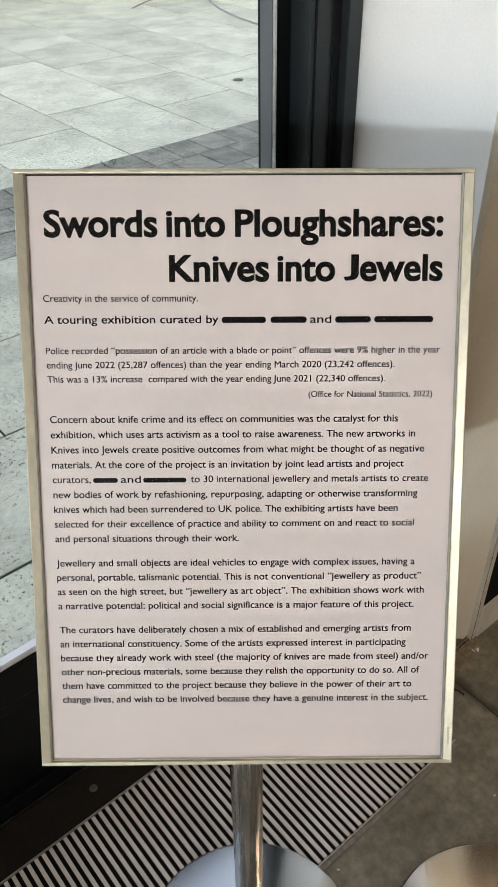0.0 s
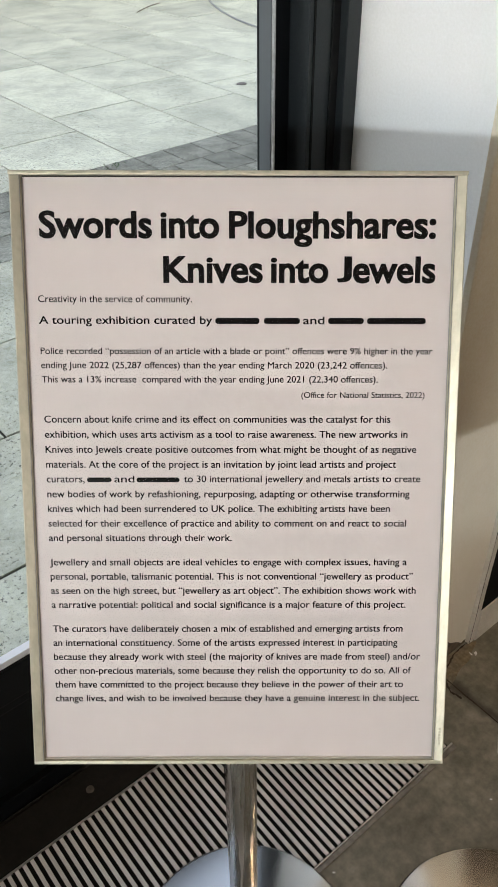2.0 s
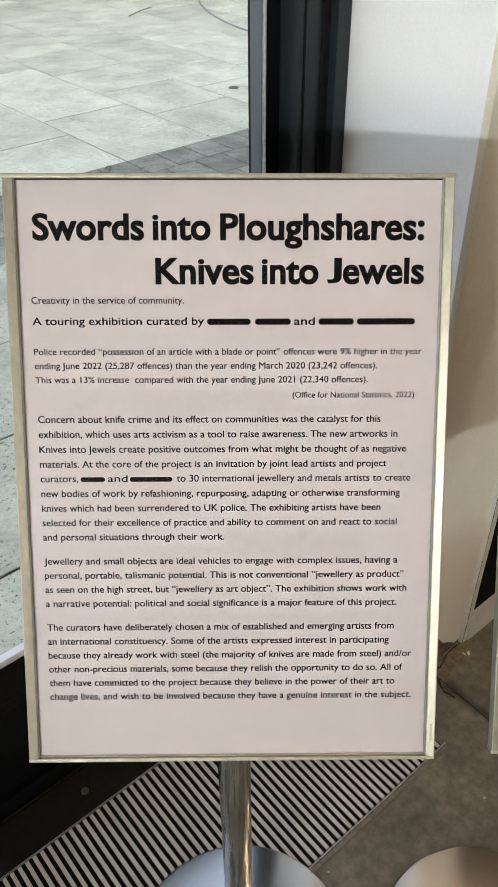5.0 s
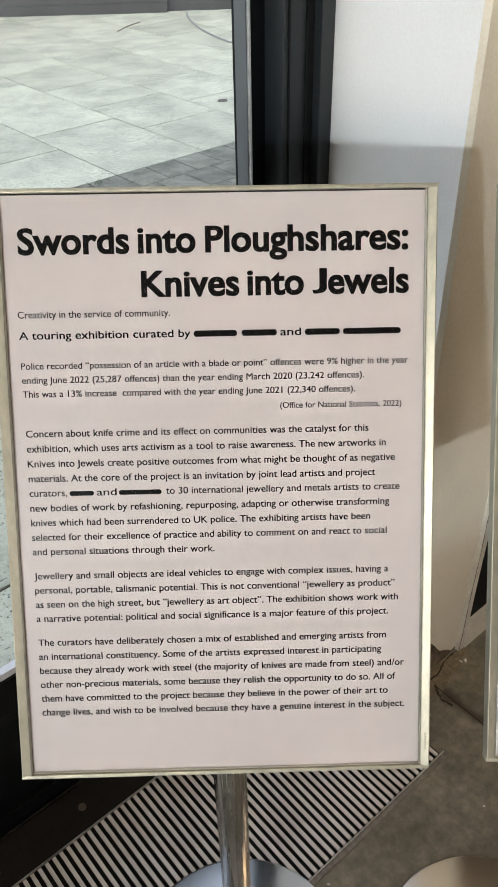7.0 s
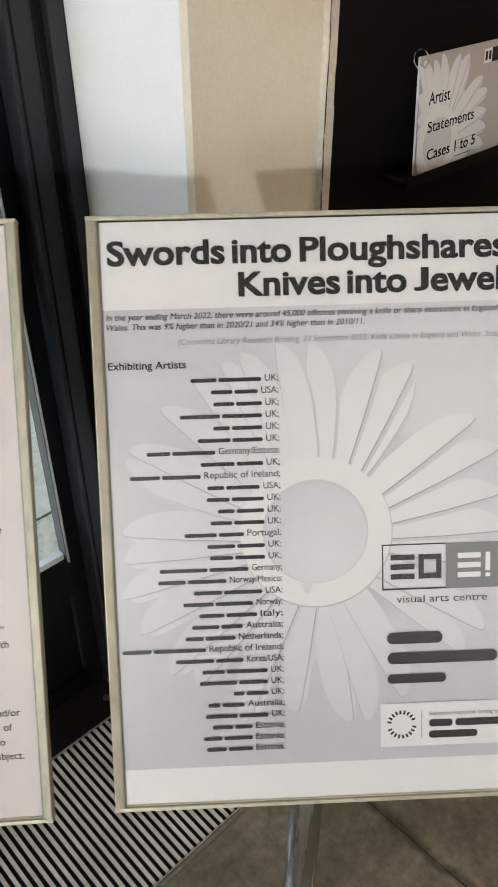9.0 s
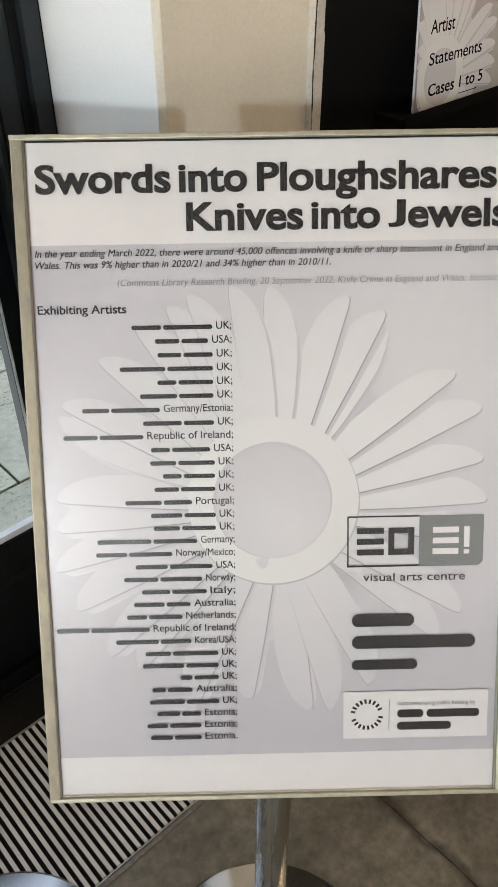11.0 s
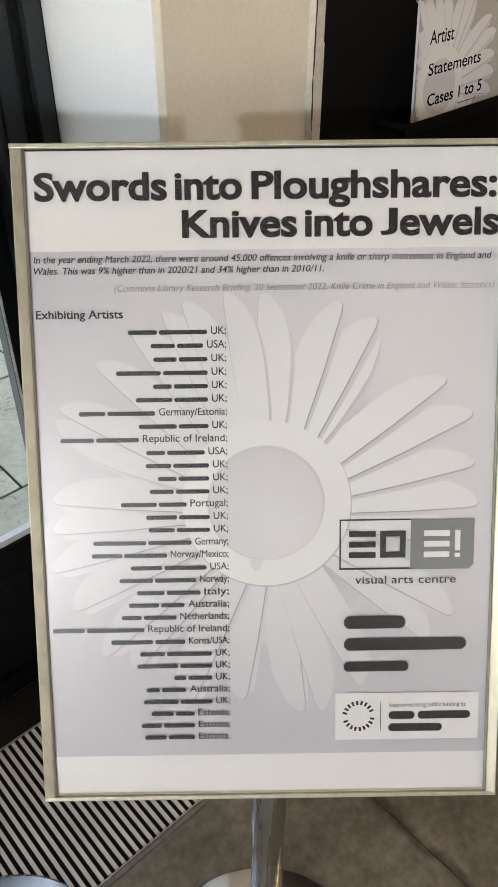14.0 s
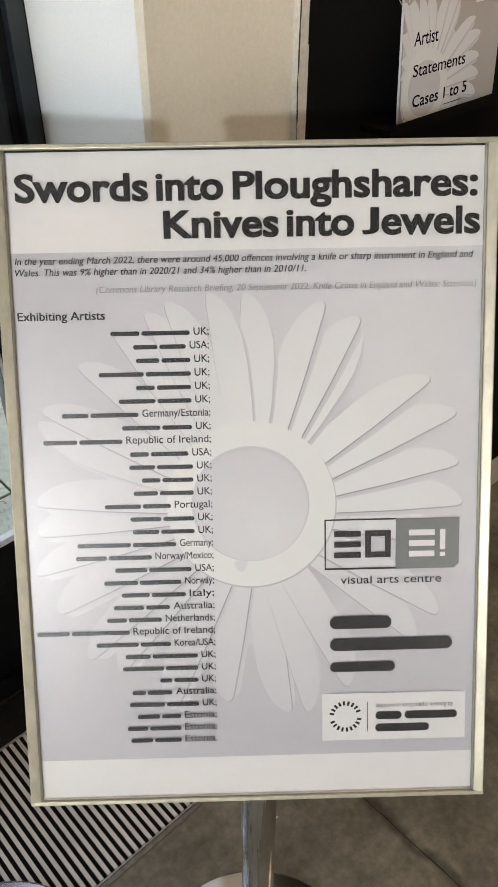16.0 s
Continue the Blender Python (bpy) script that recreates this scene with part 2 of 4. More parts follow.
def slab_stone(name, pale, grey, dark):
    """Pale cast stone: each slab has its own tone and cloudy patches, with small dark pits."""
    m = material(name, pale, 0.95, spec=0.1)
    t = m.node_tree
    n, link = t.nodes, t.links.new
    b = n["Principled BSDF"]
    geo, info, shift, cloud, cloud_ramp, mottle, pits, pit_ramp, patchy, patch_ramp = (n.new("ShaderNode" + k) for k in (
        "NewGeometry", "ObjectInfo", "VectorMath", "TexNoise", "ValToRGB", "TexNoise", "TexNoise", "ValToRGB", "TexNoise", "ValToRGB"))
    shift.operation = "MULTIPLY_ADD"
    shift.inputs[1].default_value = (1, 1, 1)
    spread = n.new("ShaderNodeVectorMath")
    spread.operation = "SCALE"
    spread.inputs[0].default_value = (17, 9, 23)
    link(info.outputs["Random"], spread.inputs["Scale"])
    link(geo.outputs["Position"], shift.inputs[0])
    link(spread.outputs["Vector"], shift.inputs[2])
    for tex, scale, detail in ((cloud, 2.9, 8), (mottle, 42, 6), (pits, 75, 2), (patchy, 3.2, 3)):
        tex.inputs["Scale"].default_value, tex.inputs["Detail"].default_value, tex.inputs["Roughness"].default_value = scale, detail, 0.6
        link(shift.outputs["Vector"], tex.inputs["Vector"])
    for ramp, lo, hi in ((cloud_ramp, 0.34, 0.62), (pit_ramp, 0.58, 0.68), (patch_ramp, 0.36, 0.60)):
        ramp.color_ramp.elements[0].position, ramp.color_ramp.elements[1].position = lo, hi
    cloud_ramp.color_ramp.elements[0].color, cloud_ramp.color_ramp.elements[1].color = (*grey, 1), (*pale, 1)
    link(cloud.outputs["Fac"], cloud_ramp.inputs["Fac"])
    link(pits.outputs["Fac"], pit_ramp.inputs["Fac"])
    link(patchy.outputs["Fac"], patch_ramp.inputs["Fac"])
    soft, worn, tone, amount, rng = (n.new("ShaderNode" + k) for k in ("Mix", "Mix", "VectorMath", "Math", "MapRange"))
    soft.data_type, soft.blend_type, worn.data_type = "RGBA", "SOFT_LIGHT", "RGBA"
    soft.inputs["Factor"].default_value = 1.0
    link(cloud_ramp.outputs["Color"], soft.inputs["A"])
    link(mottle.outputs["Fac"], soft.inputs["B"])
    amount.operation = "MULTIPLY"
    link(pit_ramp.outputs["Color"], amount.inputs[0])
    link(patch_ramp.outputs["Color"], amount.inputs[1])
    link(amount.outputs["Value"], worn.inputs["Factor"])
    link(soft.outputs["Result"], worn.inputs["A"])
    worn.inputs["B"].default_value = (*dark, 1)
    tone.operation = "SCALE"
    rng.inputs["To Min"].default_value, rng.inputs["To Max"].default_value = 0.86, 1.06
    link(info.outputs["Random"], rng.inputs["Value"])
    link(worn.outputs["Result"], tone.inputs[0])
    link(rng.outputs["Result"], tone.inputs["Scale"])
    link(tone.outputs["Vector"], b.inputs["Base Color"])
    bump = n.new("ShaderNodeBump")
    bump.inputs["Strength"].default_value, bump.inputs["Distance"].default_value = 0.25, 0.002
    link(mottle.outputs["Fac"], bump.inputs["Height"])
    link(bump.outputs["Normal"], b.inputs["Normal"])
    return m


M_SLAB = slab_stone("pale_stone_slab", (0.70, 0.695, 0.55), (0.50, 0.495, 0.395), (0.13, 0.125, 0.10))
M_PAVER = material("grey_block_paver", (0.34, 0.335, 0.28), 0.95, vary=0.5, scale=7, bump=0.4, fine=60, per_piece=0.14, spec=0.1)
M_GROUND = material("sanded_joint", (0.12, 0.115, 0.09), 0.95, vary=0.6, scale=5, bump=0.3, fine=60, second=(0.025, 0.023, 0.019), spec=0.1)
M_ASPHALT = material("dark_asphalt", (0.06, 0.06, 0.06), 0.85, vary=0.4, scale=2)
M_BRASS = material("dull_metal_stud", (0.16, 0.14, 0.12), 0.5, 0.7)
M_LEAF = material("weed_leaf", (0.06, 0.10, 0.035), 0.6)
M_LAMP = material("lamp_housing", (0.7, 0.7, 0.7), 0.5)

# ---------------------------------------------------------------- builders


def box(bm, x0, x1, y0, y1, z0, z1, bevel=0.0):
    made = bmesh.ops.create_cube(bm, size=1.0, matrix=Matrix.Translation(((x0 + x1) / 2, (y0 + y1) / 2, (z0 + z1) / 2))
                                 @ Matrix.Diagonal((x1 - x0, y1 - y0, z1 - z0, 1)))
    if bevel:
        edges = list({e for v in made["verts"] for e in v.link_edges})
        bmesh.ops.bevel(bm, geom=edges, offset=bevel, segments=2, profile=0.6, affect="EDGES")
    return bm


def B(x0, x1, y0, y1, z0, z1, bevel=0.0):
    return box(bmesh.new(), x0, x1, y0, y1, z0, z1, bevel)


def prism(points, z0, z1):
    """A plan outline raised from z0 to z1."""
    bm = bmesh.new()
    low = [bm.verts.new((x, y, z0)) for x, y in points]
    top = [bm.verts.new((x, y, z1)) for x, y in points]
    bm.faces.new(low[::-1]), bm.faces.new(top)
    for i in range(len(points)):
        j = (i + 1) % len(points)
        bm.faces.new((low[i], low[j], top[j], top[i]))
    bmesh.ops.recalc_face_normals(bm, faces=bm.faces)
    return bm


def lathe(profile, steps=64):
    """A turned body from (radius, height) pairs."""
    bm = bmesh.new()
    rings = []
    for r, z in profile:
        rings.append([bm.verts.new((r * math.cos(a), r * math.sin(a), z)) for a in (2 * math.pi * k / steps for k in range(steps))])
    for a, b in zip(rings, rings[1:]):
        for k in range(steps):
            bm.faces.new((a[k], a[(k + 1) % steps], b[(k + 1) % steps], b[k]))
    bm.faces.new(rings[0][::-1]), bm.faces.new(rings[-1])
    bmesh.ops.recalc_face_normals(bm, faces=bm.faces)
    return bm


def sheet(points, z):
    """A flat outline printed at height z of a sheet."""
    bm = bmesh.new()
    bm.faces.new([bm.verts.new((x, y, z)) for x, y in points])
    bmesh.ops.recalc_face_normals(bm, faces=bm.faces)
    if bm.faces[:][0].normal.z < 0:
        bmesh.ops.reverse_faces(bm, faces=bm.faces)
    return bm


def rect(u0, u1, v0, v1, z):
    return sheet([(u0, v0), (u1, v0), (u1, v1), (u0, v1)], z)


def part(name, bm, mat, parent=None, label="", m=None, smooth=False):
    data = bpy.data.meshes.new(name)
    bm.to_mesh(data)
    bm.free()
    data.materials.append(mat)
    if smooth:
        for p in data.polygons:
            p.use_smooth = len(p.vertices) == 4
    ob = new(name, data)
    if parent is not None:
        ob.parent = parent
    if m is not None:
        ob.matrix_basis = m
    return tagged(ob, label)


def structure(name, bm, mat, label):
    return tagged(part(name, bm, mat), label, name.split("_")[0], kind="structure")


TEXTS = []
X_HEIGHT = 0.47


def text(words, u0, u1, v, cap, mat, parent, z, bold=0.0, shear=0.0, m=None, foot=False):
    """A line of print from u0 to u1 with its foot at v; made into a mesh below. foot: tails are drawn up to the foot line."""
    data = bpy.data.curves.new("text_line", "FONT")
    data.body, data.size, data.shear, data.resolution_u, data.offset = words, 1.0, shear, 4, 0.021 if bold > 0.021 else 0.0
    TEXTS.append((new("text_line", data), u0, u1, v, cap, mat, parent, z, m, foot, bold - data.offset))


def finish_texts():
    bpy.context.view_layer.update()
    dg = bpy.context.evaluated_depsgraph_get()
    for ob, u0, u1, v, cap, mat, parent, z, m, foot, bold in TEXTS:
        data = bpy.data.meshes.new_from_object(ob.evaluated_get(dg))
        co = np.zeros(len(data.vertices) * 3)
        data.vertices.foreach_get("co", co)
        co = co.reshape(-1, 3)
        lo, hi = co[:, 0].min(), co[:, 0].max()
        co[:, 0] = u0 + (co[:, 0] - lo) * (u1 - u0) / (hi - lo)
        y = co[:, 1].copy()
        if foot:
            y = (y - y.min()) / (y.max() - y.min()) * 0.70
        else:
            # small letters stand a little taller against the capitals
            y = np.where(y < 0, y, np.where(y < X_HEIGHT, y * 1.07, y + 0.07 * X_HEIGHT * np.clip((0.70 - y) / (0.70 - X_HEIGHT), 0, 1)))
        co[:, 1] = v + y * cap / 0.69
        co[:, 2] = z
        data.vertices.foreach_set("co", co.ravel())
        if bold:
            # heavier strokes: the same outline again, shifted by a hair
            bm = bmesh.new()
            d = bold * cap / 0.69
            for k, (dx, dy) in enumerate(((-d, -d * 0.6), (d, -d * 0.6), (-d, d * 0.6), (d, d * 0.6))):
                first_new = len(bm.verts)
                bm.from_mesh(data)
                bm.verts.ensure_lookup_table()
                for vert in bm.verts[first_new:]:
                    vert.co += Vector((dx, dy, 0.00001 * k))
            bm.to_mesh(data)
            bm.free()
        data.materials.clear()
        data.materials.append(mat)
        curve = ob.data
        bpy.data.objects.remove(ob)
        bpy.data.curves.remove(curve)
        line = new("text_line", data)
        line.parent = parent
        if m is not None:
            line.matrix_basis = m


def bar(u0, u1, v, height, mat, parent, z, m=None):
    """A word that is shown as a plain bar."""
    c = height * 0.3
    pts = [(u0 + c, v), (u1 - c, v), (u1, v + c), (u1, v + height - c), (u1 - c, v + height), (u0 + c, v + height), (u0, v + height - c), (u0, v + c)]
    return part("word_bar", sheet(pts, z), mat, parent, m=m)


# ---------------------------------------------------------------- shell of the room
structure("floor", B(-5, 4.5, -7, 1.50, -0.2, 0), M_FLOOR, "worn dark grey concrete floor with stains")
structure("ceiling", B(-5.3, 4.8, -7.3, 1.75, 3.7, 4.0), M_WALL, "plain white ceiling")
structure("wall_east", B(4.5, 4.8, -7, 1.75, -0.2, 3.7), M_WALL, "plain white wall")
south = B(-5.3, -2.85, -7.3, -7, -0.2, 3.7)
box(south, -2.01, 4.8, -7.3, -7, -0.2, 3.7)
box(south, -2.85, -2.01, -7.3, -7, -0.2, 2.58)
box(south, -2.85, -2.01, -7.3, -7, 3.18, 3.7)
structure("wall_south", south, M_WALL, "plain white wall with an added opening for the glare lamp")
west = B(-5.3, -5, -7, 1.75, -0.2, 2.15)
box(west, -5.3, -5, -7, -3.45, 2.15, 3.7)
box(west, -5.3, -5, -1.8, 1.75, 2.15, 3.7)
box(west, -5.3, -5, -3.45, -1.8, 3.5, 3.7)
structure("wall_west", west, M_WALL, "plain white wall with an added opening for the sun")
# added out of view: its height keeps the low sun off the paving
structure("wall_upper", B(-5.3, 4.8, -7.3, 1.75, 4.0, 4.4), M_WALL, "unseen upper wall added to keep the sun off the paving")
# added out of view to stop sun passing west of the room
structure("wall_wing", B(-30, -5.3, 1.3, 1.75, -0.2, 4.4), M_WALL, "unseen wall added to block the sun west of the glazing")
structure("wall_column", prism([(1.023, 1.0545), (1.0315, 1.046), (1.319, 1.046), (1.319, 1.60), (1.023, 1.60)], 0, 3.7), M_WALL,
          "white painted square pier with a chamfered corner and a cream front")
pier = bpy.data.objects["wall_column"].data
pier.materials.append(M_PIERCREAM)
# faces turned towards -y take the warmer cream
for p in pier.polygons:
    p.material_index = 1 if p.normal.y < -0.3 else 0
structure("wall_black", B(1.3425, 4.5, 1.033, 1.60, 0.13, 3.7), M_BLACKWALL, "matt black painted partition wall")
strip = bmesh.new()
random.seed(4)
for k in range(60):
    z0, z1 = 0.0 + k * 3.7 / 60, (k + 1) * 3.7 / 60
    w = random.uniform(-0.0012, 0.0012)
    box(strip, 1.3225, 1.3415 + w, 1.0325, 1.06, z0, z1)
structure("trim", strip, M_CREAM, "cream painted edge strip with flaking rim and a crack")
gap = bmesh.new()
random.seed(14)
edge = []
for k in range(241):
    cxk = 1.3205 + 0.0012 * math.sin(k * 0.31) + random.uniform(-0.0006, 0.0006)
    w = random.uniform(0.0005, 0.0019)
    edge.append((gap.verts.new((cxk - w, 1.0322, k * 3.7 / 240)), gap.verts.new((cxk + w, 1.0322, k * 3.7 / 240))))
for (p, q), (u, v) in zip(edge, edge[1:]):
    gap.faces.new((p, q, v, u))
structure("wall_joint", B(1.3191, 1.3224, 1.0326, 1.07, 0, 3.7), M_CREAM, "cream filler between pier and partition")
structure("crack", gap, M_JOINT, "dark ragged crack between pier and partition")
structure("baseboard", B(1.343, 4.5, 1.028, 1.06, 0, 0.13, 0.002), M_CREAM, "white painted skirting under the black wall")

# unseen window added in the west wall, sized to pass and trim the sun
win = tagged(new("window_for_sun"), "unseen high window added to let the sun in", "window", kind="structure")
for y0, y1, z0, z1 in ((-3.45, -1.8, 2.15, 2.19), (-3.45, -1.8, 3.46, 3.5), (-3.45, -3.41, 2.19, 3.46), (-1.84, -1.8, 2.19, 3.46)):
    part("window_frame", B(-5.2, -5.1, y0, y1, z0, z1), M_WALL, win)
part("pane", B(-5.16, -5.15, -3.41, -1.84, 2.19, 3.46), M_GLASS, win).visible_shadow = False

# unseen window added as a housing for the glare lamp
win = tagged(new("window_for_glare"), "unseen window added around the glare lamp", "window", kind="structure")
for x0, x1, z0, z1 in ((-2.85, -2.01, 2.58, 2.60), (-2.85, -2.01, 3.16, 3.18), (-2.85, -2.83, 2.60, 3.16), (-2.03, -2.01, 2.60, 3.16)):
    part("window_frame", B(x0, x1, -7.2, -7.05, z0, z1), M_WALL, win)
part("pane", B(-2.83, -2.03, -7.13, -7.12, 2.60, 3.16), M_GLASS, win).visible_shadow = False

# unseen rings added round the ceiling lamps
for lx, ly, lz, watts, tone in LAMPS:
    lamp = tagged(part("unseen_lamp_ring", lathe([(0.19, lz), (0.23, lz), (0.23, 3.72), (0.19, 3.72)], 32), M_LAMP), "unseen ring added round a ceiling lamp", "lamp", "ceiling lights")
    lamp.matrix_basis = pose(lx, ly, 0)

# ---------------------------------------------------------------- glazed door front
door = tagged(new("door_1"), "black framed glazed entrance door leaf with solid kick panel", "door", kind="structure")
part("stile", B(0.879, 0.9215, 1.41, 1.447, 0.02, 2.3, 0.002), M_FRAME, door)
part("stile", B(-1.05, -0.97, 1.41, 1.447, 0.02, 2.3, 0.002), M_FRAME, door)
part("kick_panel", B(-0.97, 0.875, 1.43, 1.446, 0.06, 0.46), M_FRAME, door)
part("bottom_rail", B(-0.97, 0.875, 1.41, 1.447, 0.02, 0.075, 0.002), M_FRAME, door)
part("middle_rail", B(-0.97, 0.875, 1.41, 1.447, 0.40, 0.502, 0.002), M_FRAME, door)
part("moulding", B(-0.97, 0.875, 1.422, 1.432, 0.36, 0.40, 0.002), M_FRAME, door)
part("head_rail", B(-0.97, 0.875, 1.41, 1.447, 2.2, 2.3), M_FRAME, door)
part("glazing_bead", prism([(-0.97, 1.418), (0.875, 1.418), (0.875, 1.436), (-0.97, 1.436)], 0.502, 0.519), M_SKYBEAD, door, "glazing bead with the sky's brightness in its colour")
part("glazing_bead", B(0.8755, 0.879, 1.406, 1.436, 0.514, 2.2), M_GREY, door, "grey upright glazing bead")
part("gasket", B(0.877, 0.8805, 1.400, 1.4085, 0.50, 2.2), M_TRIM, door, "pale gasket line")
part("pane", B(-0.97, 0.8755, 1.440, 1.446, 0.505, 2.2), M_GLASS, door).visible_shadow = False

post = tagged(new("door_frame"), "black metal door frame post with stepped profile", "door frame", kind="structure")
part("post", B(0.922, 0.989, 1.364, 1.447, 0, 3.0, 0.0015), M_POST, post)
part("seal", B(0.931, 0.9345, 1.3615, 1.3645, 0, 3.0), M_RUBBER, post, "black rubber seal")
part("seal", B(0.972, 0.9885, 1.3595, 1.3645, 0, 3.0, 0.001), M_RUBBER, post, "black rubber seal")
part("post", B(0.989, 1.0195, 1.343, 1.447, 0, 3.0, 0.0015), M_POST, post)
part("seal", B(1.0195, 1.023, 1.346, 1.447, 0, 3.0), M_RUBBER, post)
part("seal", B(0.929, 0.9302, 1.4, 1.415, 0.02, 2.3), M_RUBBER, post)
part("head", B(-5, 1.0185, 1.36, 1.60, 2.3, 3.0), M_FRAME, post)
part("fanlight_wall", B(-5, 1.023, 1.30, 1.75, 3.0, 3.7), M_WALL, post)

side = tagged(new("window_1"), "black framed fixed glazing beside the entrance door", "window", kind="structure")
for x0, x1 in ((-1.2, -1.05), (-3.0, -2.9), (-5, -4.9)):
    part("mullion", B(x0, x1, 1.38, 1.60, 0, 2.3), M_FRAME, side)
for x0, x1 in ((-2.9, -1.2), (-4.9, -3.0)):
    part("kick_panel", B(x0, x1, 1.43, 1.446, 0, 0.5), M_FRAME, side)
    part("pane", B(x0, x1, 1.440, 1.446, 0.5, 2.3), M_GLASS, side).visible_shadow = False

sill = tagged(new("threshold"), "scuffed black metal threshold plate with door track", "threshold", kind="structure")
part("plate", B(-5, 1.0185, 1.297, 1.406, 0, 0.006), M_PLATE, sill)
for y0, y1, h in ((1.408, 1.413, 0.012), (1.419, 1.424, 0.010), (1.430, 1.436, 0.014)):
    part("track_rib", B(-5, 0.918, y0, y1, 0, h, 0.001), M_PLATE, sill)
for sx in (0.257, 0.887, -0.36):
    part("screw", lathe([(0.010, 0.006), (0.010, 0.0075), (0.008, 0.0085), (0.003, 0.0085), (0.002, 0.0065)], 24), M_BRASS, sill, "worn countersunk screw", pose(sx, 1.351, 0))

# ---------------------------------------------------------------- entrance mat
mat = tagged(new("entrance_mat"), "entrance mat with pale aluminium bars and black ribs", "mat")
part("mat_base", B(-2.0, 1.022, 0.864, 1.293, 0.0, 0.002), M_RUBBER, mat, "black rubber base")
part("mat_edge", B(-2.0, 1.022, 1.2932, 1.2968, 0, 0.0075, 0.0008), M_TRIM, mat, "thin bright edge trim")
part("mat_edge", B(-2.0, 1.034, 0.860, 0.8635, 0, 0.008, 0.0008), M_TRIM, mat, "thin bright edge trim")
part("mat_edge", B(-2.0, 1.036, 0.848, 0.8595, 0, 0.004, 0.001), M_STRIP, mat, "dull metal ramp strip")
barbm = B(-0.0046, 0.0046, 0.866, 1.291, 0.002, 0.0065, 0.0007)
PITCH = 0.0189
first = part("scraper_bar", barbm, M_BAR, mat, m=pose(1.012, 0, 0))
for k in range(1, 158):
    ob = new("scraper_bar", first.data)
    ob.parent = mat
    ob.matrix_basis = pose(1.012 - k * PITCH, 0, 0)

# floor joint, crack and broken edge at the pier


def ragged(points, width, seed, z):
    random.seed(seed)
    bm = bmesh.new()
    rows = []
    for (x0, y0), (x1, y1) in zip(points, points[1:]):
        for k in range(8):
            f = k / 8
            w = width * random.uniform(0.3, 1.3)
            jx, jy = random.uniform(-1, 1) * width * 0.7, random.uniform(-1, 1) * width * 0.7
            px, py = x0 + (x1 - x0) * f + jx, y0 + (y1 - y0) * f + jy
            nx, ny = -(y1 - y0), x1 - x0
            d = math.hypot(nx, ny)
            rows.append((bm.verts.new((px + nx / d * w, py + ny / d * w, z)), bm.verts.new((px - nx / d * w, py - ny / d * w, z))))
    for a, b in zip(rows, rows[1:]):
        bm.faces.new((a[0], a[1], b[1], b[0]))
    bmesh.ops.recalc_face_normals(bm, faces=bm.faces)
    return bm


structure("floor_joint", ragged([(1.176, 1.0 - 0.25 * k) for k in range(20)], 0.0022, 33, 0.0012), M_DIRT, "dark saw-cut joint in the concrete floor")
structure("floor_crack", ragged([(1.33, 1.040), (1.258, 1.036), (1.206, 1.02), (1.154, 1.03), (1.08, 1.02)], 0.0024, 3, 0.0015), M_DIRT, "ragged crack in the concrete by the pier")
structure("floor_hole", ragged([(1.178, 1.005), (1.155, 0.968), (1.159, 0.926)], 0.0035, 6, 0.0016), M_DIRT, "chipped edge of the floor joint")
blob = []
random.seed(9)
for k in range(40):
    a = 2 * math.pi * k / 40
    w = 1 + 0.16 * math.sin(3 * a + 1) + 0.08 * math.sin(7 * a) + random.uniform(-0.03, 0.03)
    blob.append((1.175 + 0.14 * w * math.cos(a), min(1.0445, 1.018 + 0.036 * w * math.sin(a))))
structure("floor_patch", sheet(blob, 0.001), M_SCREED, "brown stained screed at the foot of the pier")
stain = bmesh.new()
random.seed(21)
tops = [0.345 * (1 - k / 14) ** 1.25 + random.uniform(-0.012, 0.012) for k in range(14)] + [0.015]
lower = [stain.verts.new((1.040 + 0.277 * k / 14, 1.0448, 0.001)) for k in range(15)]
upper = [stain.verts.new((1.040 + 0.277 * k / 14, 1.0448, max(0.012, tops[k]))) for k in range(15)]
for k in range(14):
    stain.faces.new((lower[k], lower[k + 1], upper[k + 1], upper[k]))
structure("wall_scar", stain, M_RUST, "dark bare patch where plaster has come off the pier")

# crumbs of plaster lying on the floor
random.seed(18)
crumbs = bmesh.new()
for cx, cy, size in ((1.306, 0.998, 0.008), (1.296, 1.006, 0.006), (0.992, 0.707, 0.004), (0.58, 0.829, 0.004), (1.287, 0.559, 0.0045), (1.047, 0.95, 0.007), (1.093, 0.954, 0.004), (1.04, 0.965, 0.004)):
    made = bmesh.ops.create_icosphere(crumbs, subdivisions=1, radius=size, matrix=Matrix.Translation((cx, cy, size * 0.35)) @ pose(0, 0, 0, 0, 0, random.uniform(0, 180)) @ Matrix.Diagonal((1.0, 0.45, 0.4, 1)))
    for v in made["verts"]:
        v.co += Vector([random.uniform(-0.2, 0.2) * size for _ in range(3)])
        v.co.z = max(v.co.z, 0.0002)
tagged(part("plaster_crumbs", crumbs, M_WALL), "small white plaster crumbs scattered on the floor", "crumbs", kind="stuff")

# ---------------------------------------------------------------- poster stands
FOOT = 0.3010


